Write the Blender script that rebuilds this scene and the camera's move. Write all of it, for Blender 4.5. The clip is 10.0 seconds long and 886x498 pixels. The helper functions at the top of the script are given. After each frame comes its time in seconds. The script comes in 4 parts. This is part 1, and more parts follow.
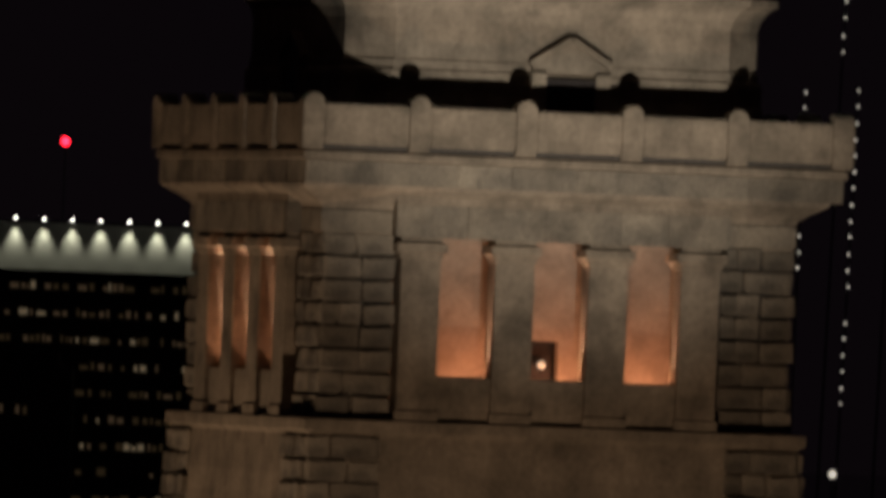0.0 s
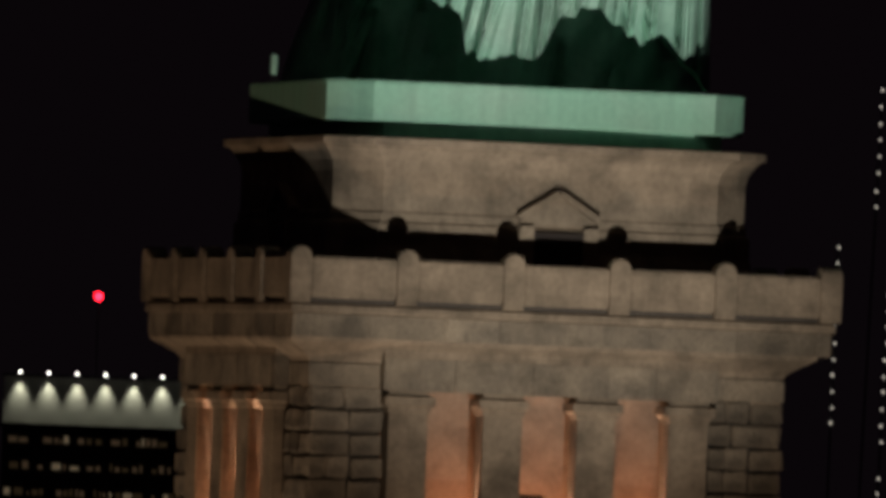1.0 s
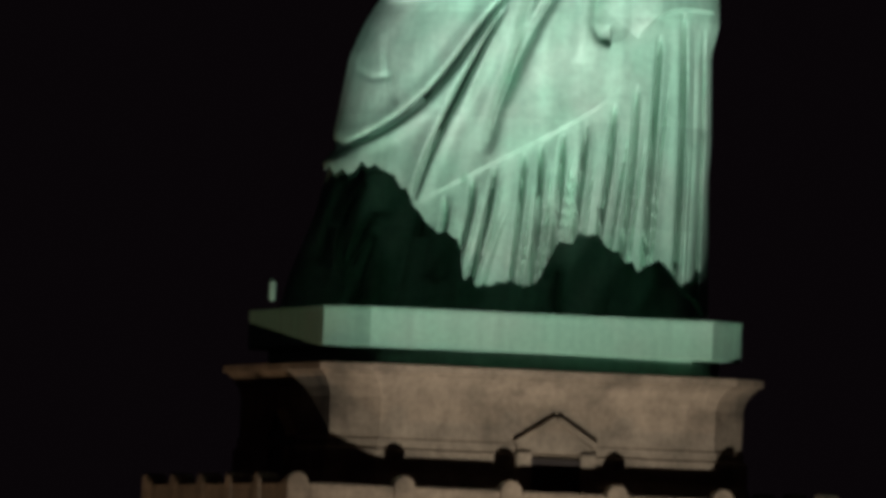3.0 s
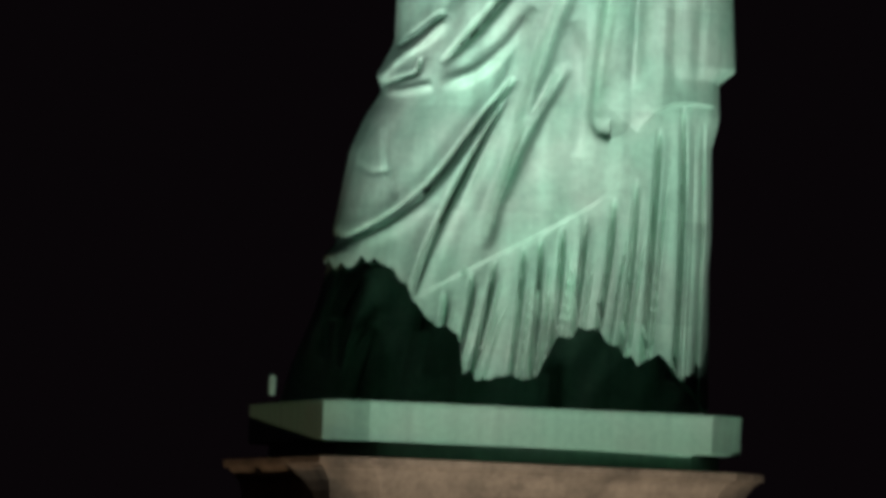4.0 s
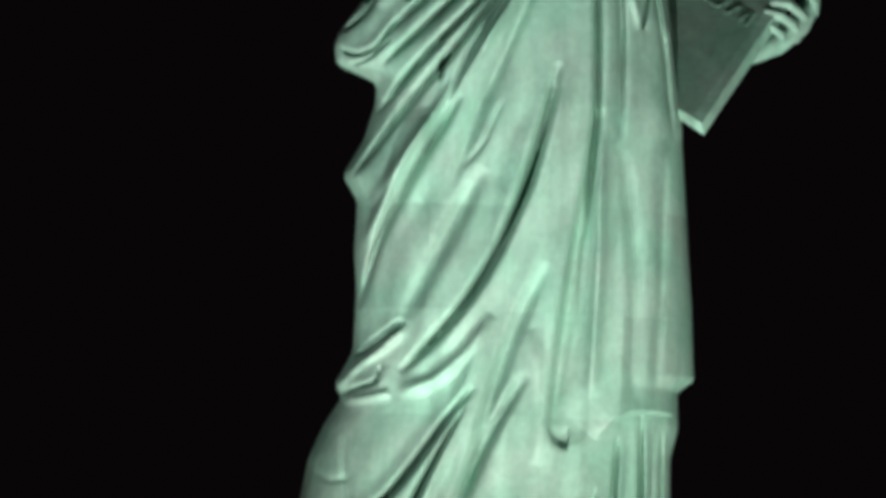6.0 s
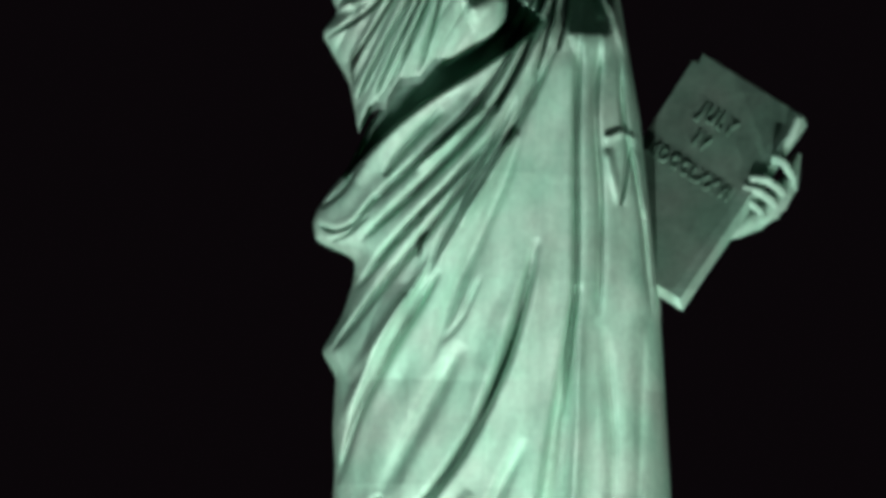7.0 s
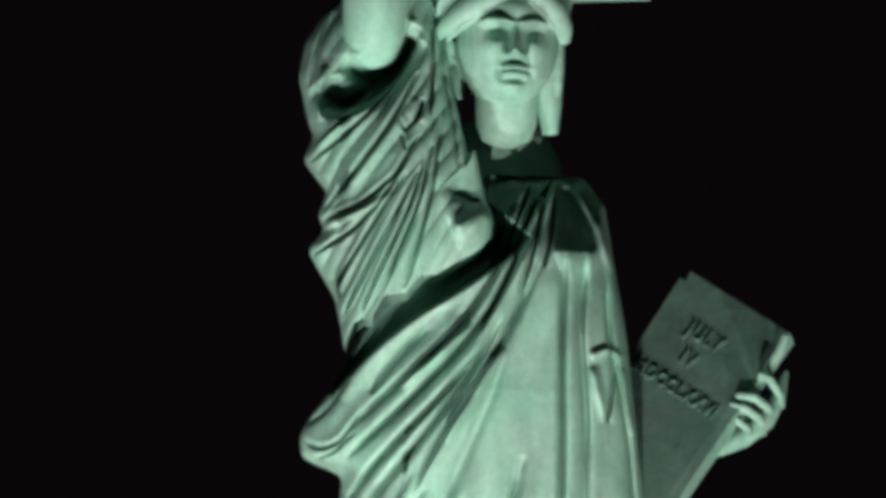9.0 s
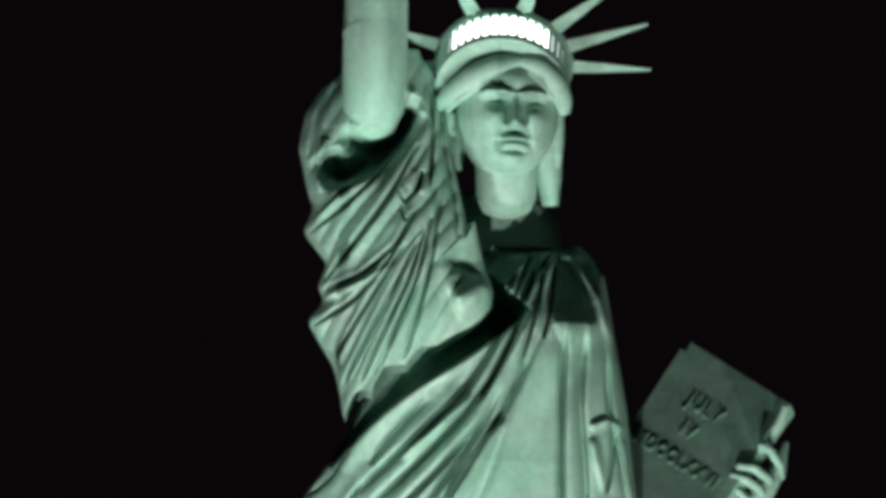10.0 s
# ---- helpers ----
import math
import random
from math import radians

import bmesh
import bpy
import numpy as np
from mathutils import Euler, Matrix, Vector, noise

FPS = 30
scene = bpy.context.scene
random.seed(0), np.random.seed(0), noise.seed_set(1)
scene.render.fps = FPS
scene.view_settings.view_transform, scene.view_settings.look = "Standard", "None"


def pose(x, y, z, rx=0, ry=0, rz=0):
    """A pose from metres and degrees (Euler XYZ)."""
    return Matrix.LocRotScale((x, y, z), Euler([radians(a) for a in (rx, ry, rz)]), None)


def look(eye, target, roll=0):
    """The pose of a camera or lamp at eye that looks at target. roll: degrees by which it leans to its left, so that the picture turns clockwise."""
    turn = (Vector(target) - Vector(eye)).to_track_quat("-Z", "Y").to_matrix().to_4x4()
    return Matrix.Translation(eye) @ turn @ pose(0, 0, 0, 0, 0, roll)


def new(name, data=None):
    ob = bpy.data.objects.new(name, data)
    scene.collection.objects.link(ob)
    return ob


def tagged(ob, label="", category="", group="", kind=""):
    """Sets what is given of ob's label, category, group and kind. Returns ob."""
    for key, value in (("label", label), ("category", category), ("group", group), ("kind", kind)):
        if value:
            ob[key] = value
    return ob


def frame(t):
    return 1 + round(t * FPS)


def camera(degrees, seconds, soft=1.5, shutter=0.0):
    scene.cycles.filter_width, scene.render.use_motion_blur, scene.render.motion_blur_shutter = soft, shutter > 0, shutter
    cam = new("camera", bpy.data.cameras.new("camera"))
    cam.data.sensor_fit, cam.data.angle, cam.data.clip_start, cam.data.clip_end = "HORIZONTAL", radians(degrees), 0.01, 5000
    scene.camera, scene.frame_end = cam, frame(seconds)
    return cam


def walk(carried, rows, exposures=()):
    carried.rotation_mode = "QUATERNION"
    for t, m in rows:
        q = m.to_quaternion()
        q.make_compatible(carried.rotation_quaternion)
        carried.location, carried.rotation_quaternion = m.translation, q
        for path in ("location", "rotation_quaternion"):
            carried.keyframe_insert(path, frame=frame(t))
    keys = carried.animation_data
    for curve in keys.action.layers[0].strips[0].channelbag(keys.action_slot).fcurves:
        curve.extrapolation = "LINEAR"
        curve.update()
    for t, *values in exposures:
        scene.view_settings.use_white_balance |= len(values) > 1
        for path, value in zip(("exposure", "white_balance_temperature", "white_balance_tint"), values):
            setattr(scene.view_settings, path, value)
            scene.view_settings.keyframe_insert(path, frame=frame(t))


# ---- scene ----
# camera and path
cam = camera(2.9940, 10.0, soft=4.3, shutter=0.5)
walk(cam, [
    (0, pose(-4.125, -500.0, 35.0, 90.31050, -2.19956, -0.30886)),
    (0.5, pose(-3.300, -500.0, 35.0, 90.60722, -2.19947, -0.24453)),
    (1, pose(-2.475, -500.0, 35.0, 90.83099, -2.19939, -0.15917)),
    (1.5, pose(-1.650, -500.0, 35.0, 91.04199, -2.19933, -0.06903)),
    (2, pose(-0.825, -500.0, 35.0, 91.24101, -2.19932, 0.02494)),
    (2.5, pose(0.000, -500.0, 35.0, 91.42512, -2.19932, 0.11948)),
    (2.7, pose(0.330, -500.0, 35.0, 91.49579, -2.19932, 0.15729)),
    (3.8, pose(2.145, -500.0, 35.0, 91.84719, -2.19932, 0.36527)),
    (4, pose(2.475, -500.0, 35.0, 91.91404, -2.19932, 0.40309)),
    (4.5, pose(3.300, -500.0, 35.0, 92.13317, -2.19886, 0.48521)),
    (5, pose(4.125, -500.0, 35.0, 92.40199, -2.19716, 0.54060)),
    (5.5, pose(4.950, -500.0, 35.0, 92.67954, -2.19486, 0.59123)),
    (5.7, pose(5.280, -500.0, 35.0, 92.79091, -2.19384, 0.61187)),
    (6.8, pose(7.095, -500.0, 35.0, 93.43549, -2.18720, 0.73022)),
    (7, pose(7.425, -500.0, 35.0, 93.55792, -2.18618, 0.75852)),
    (7.5, pose(8.250, -500.0, 35.0, 93.82583, -2.18354, 0.82830)),
    (8, pose(9.075, -500.0, 35.0, 94.02656, -2.18164, 0.90762)),
    (8.5, pose(9.900, -500.0, 35.0, 94.16780, -2.18060, 0.99645)),
    (9, pose(10.725, -500.0, 35.0, 94.29355, -2.18004, 1.09099)),
    (9.5, pose(11.550, -500.0, 35.0, 94.41832, -2.17948, 1.18552)),
    (10, pose(12.375, -500.0, 35.0, 94.53354, -2.17896, 1.28005)),
], [(0, 0.0), (2.5, -0.05), (4.2, -0.18), (5.5, -0.1), (7, 0.08), (10, 0.08)])

# night sky over the harbour
world = bpy.data.worlds.new("night_sky")
scene.world = world
world.use_nodes = True
world.node_tree.nodes["Background"].inputs[0].default_value = (0.0034, 0.0022, 0.0030, 1)
world.node_tree.nodes["Background"].inputs[1].default_value = 0.8
scene.view_settings.exposure = 0.0


def spot(eye, target, watts, colour, size, blend, radius):
    lamp = bpy.data.lights.new("floodlight_beam", "SPOT")
    lamp.energy, lamp.color, lamp.spot_size, lamp.spot_blend, lamp.shadow_soft_size = watts, colour, radians(size), blend, radius
    ob = new("floodlight_beam", lamp)
    ob.matrix_world = look(eye, target)
    return ob


def bulb(place, watts, colour, radius=0.08):
    lamp = bpy.data.lights.new("bulb_glow", "POINT")
    lamp.energy, lamp.color, lamp.shadow_soft_size = watts, colour, radius
    ob = new("bulb_glow", lamp)
    ob.location = place
    return ob


# floodlights on the fort below the monument: (place, aim, watts, colour, cone, blend)
FLOODS = [
    ((5.0, -60.0, 17.0), (0.5, -1.0, 78.5), 160000, (1.0, 0.95, 0.92), 40, 0.75),
    ((7.0, -59.0, 17.0), (2.4, -6.0, 47.0), 76000, (1.0, 0.92, 0.82), 25, 1.0),
    ((32.0, -50.0, 16.0), (2.2, -1.0, 75.0), 128000, (0.98, 0.98, 0.90), 32, 0.6),
    ((-34.0, -49.0, 16.0), (-0.5, -1.0, 81.0), 142000, (0.99, 0.96, 0.95), 32, 0.5),
    ((2.0, -38.0, 13.2), (1.5, -8.0, 33.5), 8800, (1.0, 0.70, 0.48), 42, 0.5),
    ((-24.2, -10.0, 9.2), (-8.0, -2.5, 37.0), 11500, (1.0, 0.69, 0.46), 52, 0.6),
]
for place, aim, watts, colour, cone, blend in FLOODS:
    spot(place, aim, watts, colour, cone, blend, 0.5)


# ---- materials ----
def material(name, base, rough=0.7, metal=0.0, vary=0.25, scale=1.0, bump=0.2, tint=None, streak=0.0, seams=None, island=False, stain=0.0):
    """Two scales of variation, optional vertical streaks, sheet seams and a change from piece to piece."""
    m = bpy.data.materials.new(name)
    m.use_nodes = True
    n, l = m.node_tree.nodes, m.node_tree.links
    bsdf = n["Principled BSDF"]
    bsdf.inputs["Roughness"].default_value, bsdf.inputs["Metallic"].default_value = rough, metal
    co = n.new("ShaderNodeTexCoord")
    big, fine = n.new("ShaderNodeTexNoise"), n.new("ShaderNodeTexNoise")
    big.inputs["Scale"].default_value, big.inputs["Detail"].default_value = 0.35 * scale, 5
    fine.inputs["Scale"].default_value, fine.inputs["Detail"].default_value = 3.2 * scale, 6
    for t in (big, fine):
        l.new(co.outputs["Object"], t.inputs["Vector"])
    tint = tint or tuple(c * 0.6 for c in base)
    mix = n.new("ShaderNodeMix")
    mix.data_type = "RGBA"
    mix.inputs["A"].default_value, mix.inputs["B"].default_value = (*base, 1), (*tint, 1)
    ramp = n.new("ShaderNodeMapRange")
    ramp.inputs["From Min"].default_value, ramp.inputs["From Max"].default_value = 0.38, 0.68
    ramp.inputs["To Max"].default_value = min(1.0, vary * 2)
    l.new(big.outputs["Fac"], ramp.inputs["Value"])
    l.new(ramp.outputs["Result"], mix.inputs["Factor"])
    last = mix.outputs["Result"]

    def times(value, low, high):
        nonlocal last
        r = n.new("ShaderNodeMapRange")
        r.inputs["To Min"].default_value, r.inputs["To Max"].default_value = low, high
        l.new(value, r.inputs["Value"])
        k = n.new("ShaderNodeMix")
        k.data_type, k.blend_type = "RGBA", "MULTIPLY"
        k.inputs["Factor"].default_value = 1
        l.new(last, k.inputs["A"])
        l.new(r.outputs["Result"], k.inputs["B"])
        last = k.outputs["Result"]

    times(fine.outputs["Fac"], 1 - vary * 0.9, 1 + vary * 0.9)
    if streak:
        mp, st = n.new("ShaderNodeMapping"), n.new("ShaderNodeTexNoise")
        mp.inputs["Scale"].default_value = (1.3, 1.3, 0.08)
        st.inputs["Scale"].default_value, st.inputs["Detail"].default_value = 1.6, 4
        l.new(co.outputs["Object"], mp.inputs["Vector"])
        l.new(mp.outputs["Vector"], st.inputs["Vector"])
        times(st.outputs["Fac"], 1 - streak, 1 + streak)
    if seams:
        mp, br = n.new("ShaderNodeMapping"), n.new("ShaderNodeTexBrick")
        mp.inputs["Rotation"].default_value = (radians(90), 0, 0)
        br.inputs["Scale"].default_value, br.inputs["Brick Width"].default_value, br.inputs["Row Height"].default_value = 1.0, seams[0], seams[1]
        br.inputs["Mortar Size"].default_value, br.inputs["Mortar Smooth"].default_value = 0.018, 0.3
        br.inputs["Color1"].default_value, br.inputs["Color2"].default_value, br.inputs["Mortar"].default_value = (1, 1, 1, 1), (seams[2], seams[2], seams[2], 1), (0.9, 0.9, 0.9, 1)
        l.new(co.outputs["Object"], mp.inputs["Vector"])
        l.new(mp.outputs["Vector"], br.inputs["Vector"])
        k = n.new("ShaderNodeMix")
        k.data_type, k.blend_type = "RGBA", "MULTIPLY"
        k.inputs["Factor"].default_value = 1
        l.new(last, k.inputs["A"])
        l.new(br.outputs["Color"], k.inputs["B"])
        last = k.outputs["Result"]
    if stain:
        blot = n.new("ShaderNodeTexNoise")
        blot.inputs["Scale"].default_value, blot.inputs["Detail"].default_value, blot.inputs["Distortion"].default_value = 0.85, 8, 0.3
        l.new(co.outputs["Object"], blot.inputs["Vector"])
        edge = n.new("ShaderNodeMapRange")
        edge.inputs["From Min"].default_value, edge.inputs["From Max"].default_value = 0.50, 0.66
        l.new(blot.outputs["Fac"], edge.inputs["Value"])
        times(edge.outputs["Result"], 1.0, 1 - stain)
    if island:
        info = n.new("ShaderNodeObjectInfo")
        times(info.outputs["Random"], 0.62, 1.2)
    l.new(last, bsdf.inputs["Base Color"])
    b = n.new("ShaderNodeBump")
    b.inputs["Strength"].default_value, b.inputs["Distance"].default_value = bump, 0.08
    l.new(fine.outputs["Fac"], b.inputs["Height"])
    l.new(b.outputs["Normal"], bsdf.inputs["Normal"])
    return m


def glow(name, colour, strength):
    m = bpy.data.materials.new(name)
    m.use_nodes = True
    b = m.node_tree.nodes["Principled BSDF"]
    b.inputs["Base Color"].default_value = (*colour, 1)
    b.inputs["Emission Color"].default_value, b.inputs["Emission Strength"].default_value = (*colour, 1), strength
    return m


GRANITE = material("granite", (0.37, 0.30, 0.22), 0.85, vary=0.42, scale=2.0, bump=0.5, tint=(0.20, 0.165, 0.12), streak=0.28, seams=(1.9, 0.66, 0.84), stain=0.34)
BLOCK = material("granite_block", (0.33, 0.28, 0.21), 0.88, vary=0.45, scale=2.6, bump=0.9, tint=(0.17, 0.15, 0.12), island=True, stain=0.3)
LOGGIA = material("loggia_plaster", (0.42, 0.33, 0.25), 0.85, vary=0.3, scale=2.0, bump=0.25, stain=0.24)
JOINT = material("joint_mortar", (0.09, 0.08, 0.07), 0.95, vary=0.2)
PATINA = material("green_copper_patina", (0.26, 0.51, 0.39), 0.62, 0.0, vary=0.28, scale=1.5, bump=0.12, tint=(0.37, 0.50, 0.43), streak=0.34, seams=(2.3, 3.1, 0.74), stain=0.16)
PATINA_FLAT = material("green_copper_plinth", (0.25, 0.51, 0.38), 0.62, 0.0, vary=0.2, scale=1.6, bump=0.2, tint=(0.33, 0.47, 0.39), streak=0.3, seams=(2.6, 5.0, 0.9))
DARK_DOOR = material("dark_bronze", (0.05, 0.04, 0.035), 0.5, 0.5, vary=0.2)
FACADE = material("dark_facade", (0.10, 0.085, 0.075), 0.9, vary=0.25, scale=0.2)
PALE = material("pale_cladding", (0.42, 0.42, 0.36), 0.8, vary=0.1, scale=0.1)
STEEL = material("dark_steel", (0.05, 0.05, 0.055), 0.5, 0.8)
EARTH = material("fort_granite", (0.28, 0.25, 0.21), 0.9, vary=0.3, scale=0.6)
LAWN = material("island_lawn", (0.04, 0.07, 0.03), 0.95, vary=0.4, scale=0.5)
SEA = material("harbour_water", (0.01, 0.014, 0.018), 0.12, vary=0.2, scale=0.3, bump=0.8)
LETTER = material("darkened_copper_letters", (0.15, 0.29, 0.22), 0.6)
CROWN_GLASS = glow("lit_crown_window", (1.0, 0.97, 0.98), 6.5)
DIM_GLASS = glow("dim_crown_window", (0.80, 0.90, 0.88), 0.9)
WHITE_LAMP = glow("white_lamp", (1.0, 0.97, 0.85), 6.0)
WARM_LAMP = glow("warm_lamp", (1.0, 0.86, 0.62), 0.4)
RED_LAMP = glow("red_beacon", (1.0, 0.012, 0.03), 9.0)
STRING_LAMP = glow("stair_lamp", (1.0, 0.90, 0.76), 0.7)
WINDOW_GLOW = [glow("lit_window", c, s) for c, s in (((0.9, 0.62, 0.30), 0.014), ((0.9, 0.60, 0.34), 0.030), ((0.95, 0.72, 0.44), 0.085))]


# ---- mesh helpers ----
def part(name, bm, mat, parent=None, label=""):
    me = bpy.data.meshes.new(name)
    if not isinstance(bm, bmesh.types.BMesh):
        me.from_pydata(*bm)
    else:
        bmesh.ops.recalc_face_normals(bm, faces=bm.faces)
        bm.to_mesh(me)
        bm.free()
    for m in (mat if isinstance(mat, (list, tuple)) else [mat]):
        me.materials.append(m)
    ob = new(name, me)
    ob.parent = parent
    return tagged(ob, label)


def box(x0, x1, y0, y1, z0, z1, bevel=0.03, bm=None, taper=0.0):
    own = bm is None
    bm = bm or bmesh.new()
    vs = [bm.verts.new((x, y, z)) for z, k in ((z0, 0), (z1, taper)) for x, y in ((x0 + k, y0 + k), (x1 - k, y0 + k), (x1 - k, y1 - k), (x0 + k, y1 - k))]
    fs = [bm.faces.new([vs[i] for i in q]) for q in ((3, 2, 1, 0), (4, 5, 6, 7), (0, 1, 5, 4), (1, 2, 6, 5), (2, 3, 7, 6), (3, 0, 4, 7))]
    if bevel and own:
        bmesh.ops.bevel(bm, geom=list(bm.edges), offset=bevel, segments=2, affect="EDGES", clamp_overlap=True)
    return bm


def stack(profile, chamfer=0.0):
    """A square tower of the given (half width, height) rows, its corners cut by chamfer."""
    bm = bmesh.new()
    rings = []
    for h, z in profile:
        c = max(chamfer, 0.04)
        pts = [(-h + c, -h), (h - c, -h), (h, -h + c), (h, h - c), (h - c, h), (-h + c, h), (-h, h - c), (-h, -h + c)]
        rings.append([bm.verts.new((x, y, z)) for x, y in pts])
    for a, b in zip(rings, rings[1:]):
        for i in range(8):
            bm.faces.new((a[i], a[(i + 1) % 8], b[(i + 1) % 8], b[i]))
    bm.faces.new(rings[0])
    bm.faces.new(rings[-1])
    return bm


def turned(bm, quarter):
    bm.transform(Matrix.Rotation(-radians(90) * quarter, 4, "Z"))
    return bm


# ---- ground ----
bm = bmesh.new()
bmesh.ops.create_circle(bm, cap_ends=True, radius=4800, segments=96)
tagged(part("water", bm, SEA), "dark harbour water at night", "water", kind="structure")
bm = stack([(95, -1.0), (95, 2.0), (94.5, 2.2)], 30)
tagged(part("ground", bm, LAWN), "dark lawn of the island round the fort", "ground", kind="structure")
# ---- pedestal ----
TURN = pose(0, 0, 0, 0, 0, 15.8)
fort = tagged(part("fort", stack([(34, 2.0), (33, 8.0), (33, 8.2), (20, 8.2), (13, 12.5), (13, 13.0)], 8), EARTH), "granite fort terrace under the monument", "fort")
fort.matrix_world = TURN
pedestal = tagged(new("pedestal"), "grey granite monument pedestal with lit loggias and a parapet", "pedestal")
pedestal.matrix_world = TURN

part("shaft", stack([(8.6, 13.0), (7.42, 32.15)]), GRANITE, pedestal)
part("string_course", stack([(7.42, 32.15), (7.64, 32.3), (7.64, 32.6), (7.2, 32.66)]), GRANITE, pedestal)
part("core", stack([(4.55, 32.6), (4.55, 38.4)]), JOINT, pedestal)
PIERS = (-4.25, -1.40, 1.44, 4.23)
rnd = random.Random(5)


def pier():
    bm = bmesh.new()
    rings = []
    for k, z in ((0.06, 32.66), (0.06, 32.92), (0.0, 32.97), (0.0, 37.34), (0.06, 37.38), (0.06, 37.48), (0.17, 37.56), (0.17, 37.80), (0.02, 37.83), (0.02, 37.96)):
        rings.append([bm.verts.new(p) for p in ((-0.59 - k, -7.55 - k, z), (0.59 + k, -7.55 - k, z), (0.59 + k, -6.75 + k, z), (-0.59 - k, -6.75 + k, z))])
    for a, b in zip(rings, rings[1:]):
        for i in range(4):
            bm.faces.new((a[i], a[(i + 1) % 4], b[(i + 1) % 4], b[i]))
    bm.faces.new(rings[0]), bm.faces.new(rings[-1])
    return bm


for q in range(4):
    spin = Matrix.Rotation(-radians(90) * q, 4, "Z")
    for s in PIERS:
        bm = pier()
        bm.transform(spin @ Matrix.Translation((s, 0, 0)))
        part("pier", bm, GRANITE, pedestal)
    for a, b in zip(PIERS, PIERS[1:]):
        part("sill_panel", turned(box(a + 0.57, b - 0.57, -7.42, -6.85, 32.66, 33.98, 0.03), q), GRANITE, pedestal)
    # back wall of the loggia, with a doorway in the middle bay
    for x0, x1, z0, z1 in ((-4.95, -0.4, 32.66, 38.3), (0.66, 4.95, 32.66, 38.3), (-0.4, 0.66, 35.1, 38.3)):
        part("loggia_wall", turned(box(x0, x1, -5.3, -4.95, z0, z1, 0), q), LOGGIA, pedestal)
    part("loggia_floor", turned(box(-4.95, 4.95, -7.0, -4.6, 32.62, 33.1, 0), q), LOGGIA, pedestal)
    part("doorway_back", turned(box(-0.4, 0.66, -4.7, -4.58, 33.1, 35.1, 0), q), DARK_DOOR, pedestal)
    # corner pier of rough blocks
    part("corner_core", turned(box(-7.02, -4.95, -7.02, -4.95, 32.66, 38.06, 0), q), JOINT, pedestal)
    # entablature blocks
    x = -5.05
    while x < 4.9:
        w = min(rnd.uniform(1.4, 2.6), 5.05 - x)
        part("architrave_block", turned(box(x + 0.006, x + w - 0.006, -7.62 - rnd.uniform(0, 0.02), -6.6, 37.97, 38.9, 0.02), q), BLOCK, pedestal)
        x += w
    for x in (-7.2, 5.06):
        part("architrave_block", turned(box(x, x + 2.14, -7.2 - rnd.uniform(0, 0.02), -6.6, 38.06, 38.7, 0.02), q), BLOCK, pedestal)
    part("loggia_frieze", turned(box(-5.05, 5.05, -7.62, -7.0, 38.9, 39.16, 0), q), GRANITE, pedestal)
    x = -8.1
    while x < 8.0:
        w = min(rnd.uniform(1.6, 2.9), 8.14 - x)
        part("cornice_block", turned(box(x + 0.006, x + w - 0.006, -8.15 - rnd.uniform(0, 0.02), -7.0, 39.44, 40.12, 0.03), q), BLOCK, pedestal)
        x += w

part("architrave_core", stack([(7.14, 37.98), (7.14, 38.74)]), GRANITE, pedestal)
part("bed_mould", stack([(7.2, 38.73), (7.24, 38.85), (7.5, 39.05), (7.95, 39.32), (8.0, 39.43)]), GRANITE, pedestal)
part("cornice_cap", stack([(8.1, 39.43), (8.1, 40.1), (8.24, 40.14), (8.24, 40.34), (8.15, 40.42)]), GRANITE, pedestal)


# rough stones at the corners, each its own piece
def stone(w, h, seed):
    r = random.Random(seed)
    b = box(-w / 2, w / 2, -0.09 - r.uniform(0, 0.15), 0.05, -h / 2, h / 2, bm=bmesh.new())
    bmesh.ops.bevel(b, geom=list(b.edges), offset=0.065, segments=1, affect="EDGES", clamp_overlap=True)
    for v in b.verts:
        v.co += Vector((r.uniform(-0.04, 0.04), r.uniform(-0.06, 0.05), r.uniform(-0.035, 0.03)))
    return b


SIZES = {}
for i, w in enumerate((0.5, 0.72, 0.95, 1.2, 1.45)):
    for k in range(5):
        me = bpy.data.meshes.new("stone")
        b = stone(w, 0.625, i * 7 + k)
        bmesh.ops.recalc_face_normals(b, faces=b.faces)
        b.to_mesh(me)
        b.free()
        me.materials.append(BLOCK)
        SIZES[w, k] = me
ROWS_OF_STONE = {1: ((0.95, 1.2), (1.45, 0.72), (0.72, 1.45), (1.2, 0.95), (0.5, 0.72, 0.95)), 2: ((0.95, 1.2, 0.5), (1.45, 1.2))}
for q in (0, 1, 3):
    spin = Matrix.Rotation(-radians(90) * q, 4, "Z")
    for x0 in (-7.12, 4.95):
        for c in range(8):
            x = x0
            for w in ROWS_OF_STONE[1][rnd.randrange(5)]:
                ob = new("stone", SIZES[w, rnd.randrange(5)])
                ob.parent = pedestal
                ob.matrix_basis = spin @ Matrix.Translation((x + w / 2, -7.04, 32.66 + 0.675 * (c + 0.5)))
                x += w + 0.04
    # facing of the shaft under the string course
    for x0 in (-7.5, 5.2):
        for c in range(5):
            x = x0
            for w in ROWS_OF_STONE[1][rnd.randrange(5)]:
                ob = new("stone", SIZES[w, rnd.randrange(5)])
                ob.parent = pedestal
                ob.matrix_basis = spin @ Matrix.Translation((x + w / 2, -7.44 - 0.04 * c, 31.8 - 0.675 * c))
                x += w + 0.04


# the storey stands a little off the middle of its cornice
for ob in pedestal.children:
    if not ob.name.startswith("cornice"):
        ob.matrix_basis = Matrix.Translation((-0.17, 0, 0)) @ ob.matrix_basis


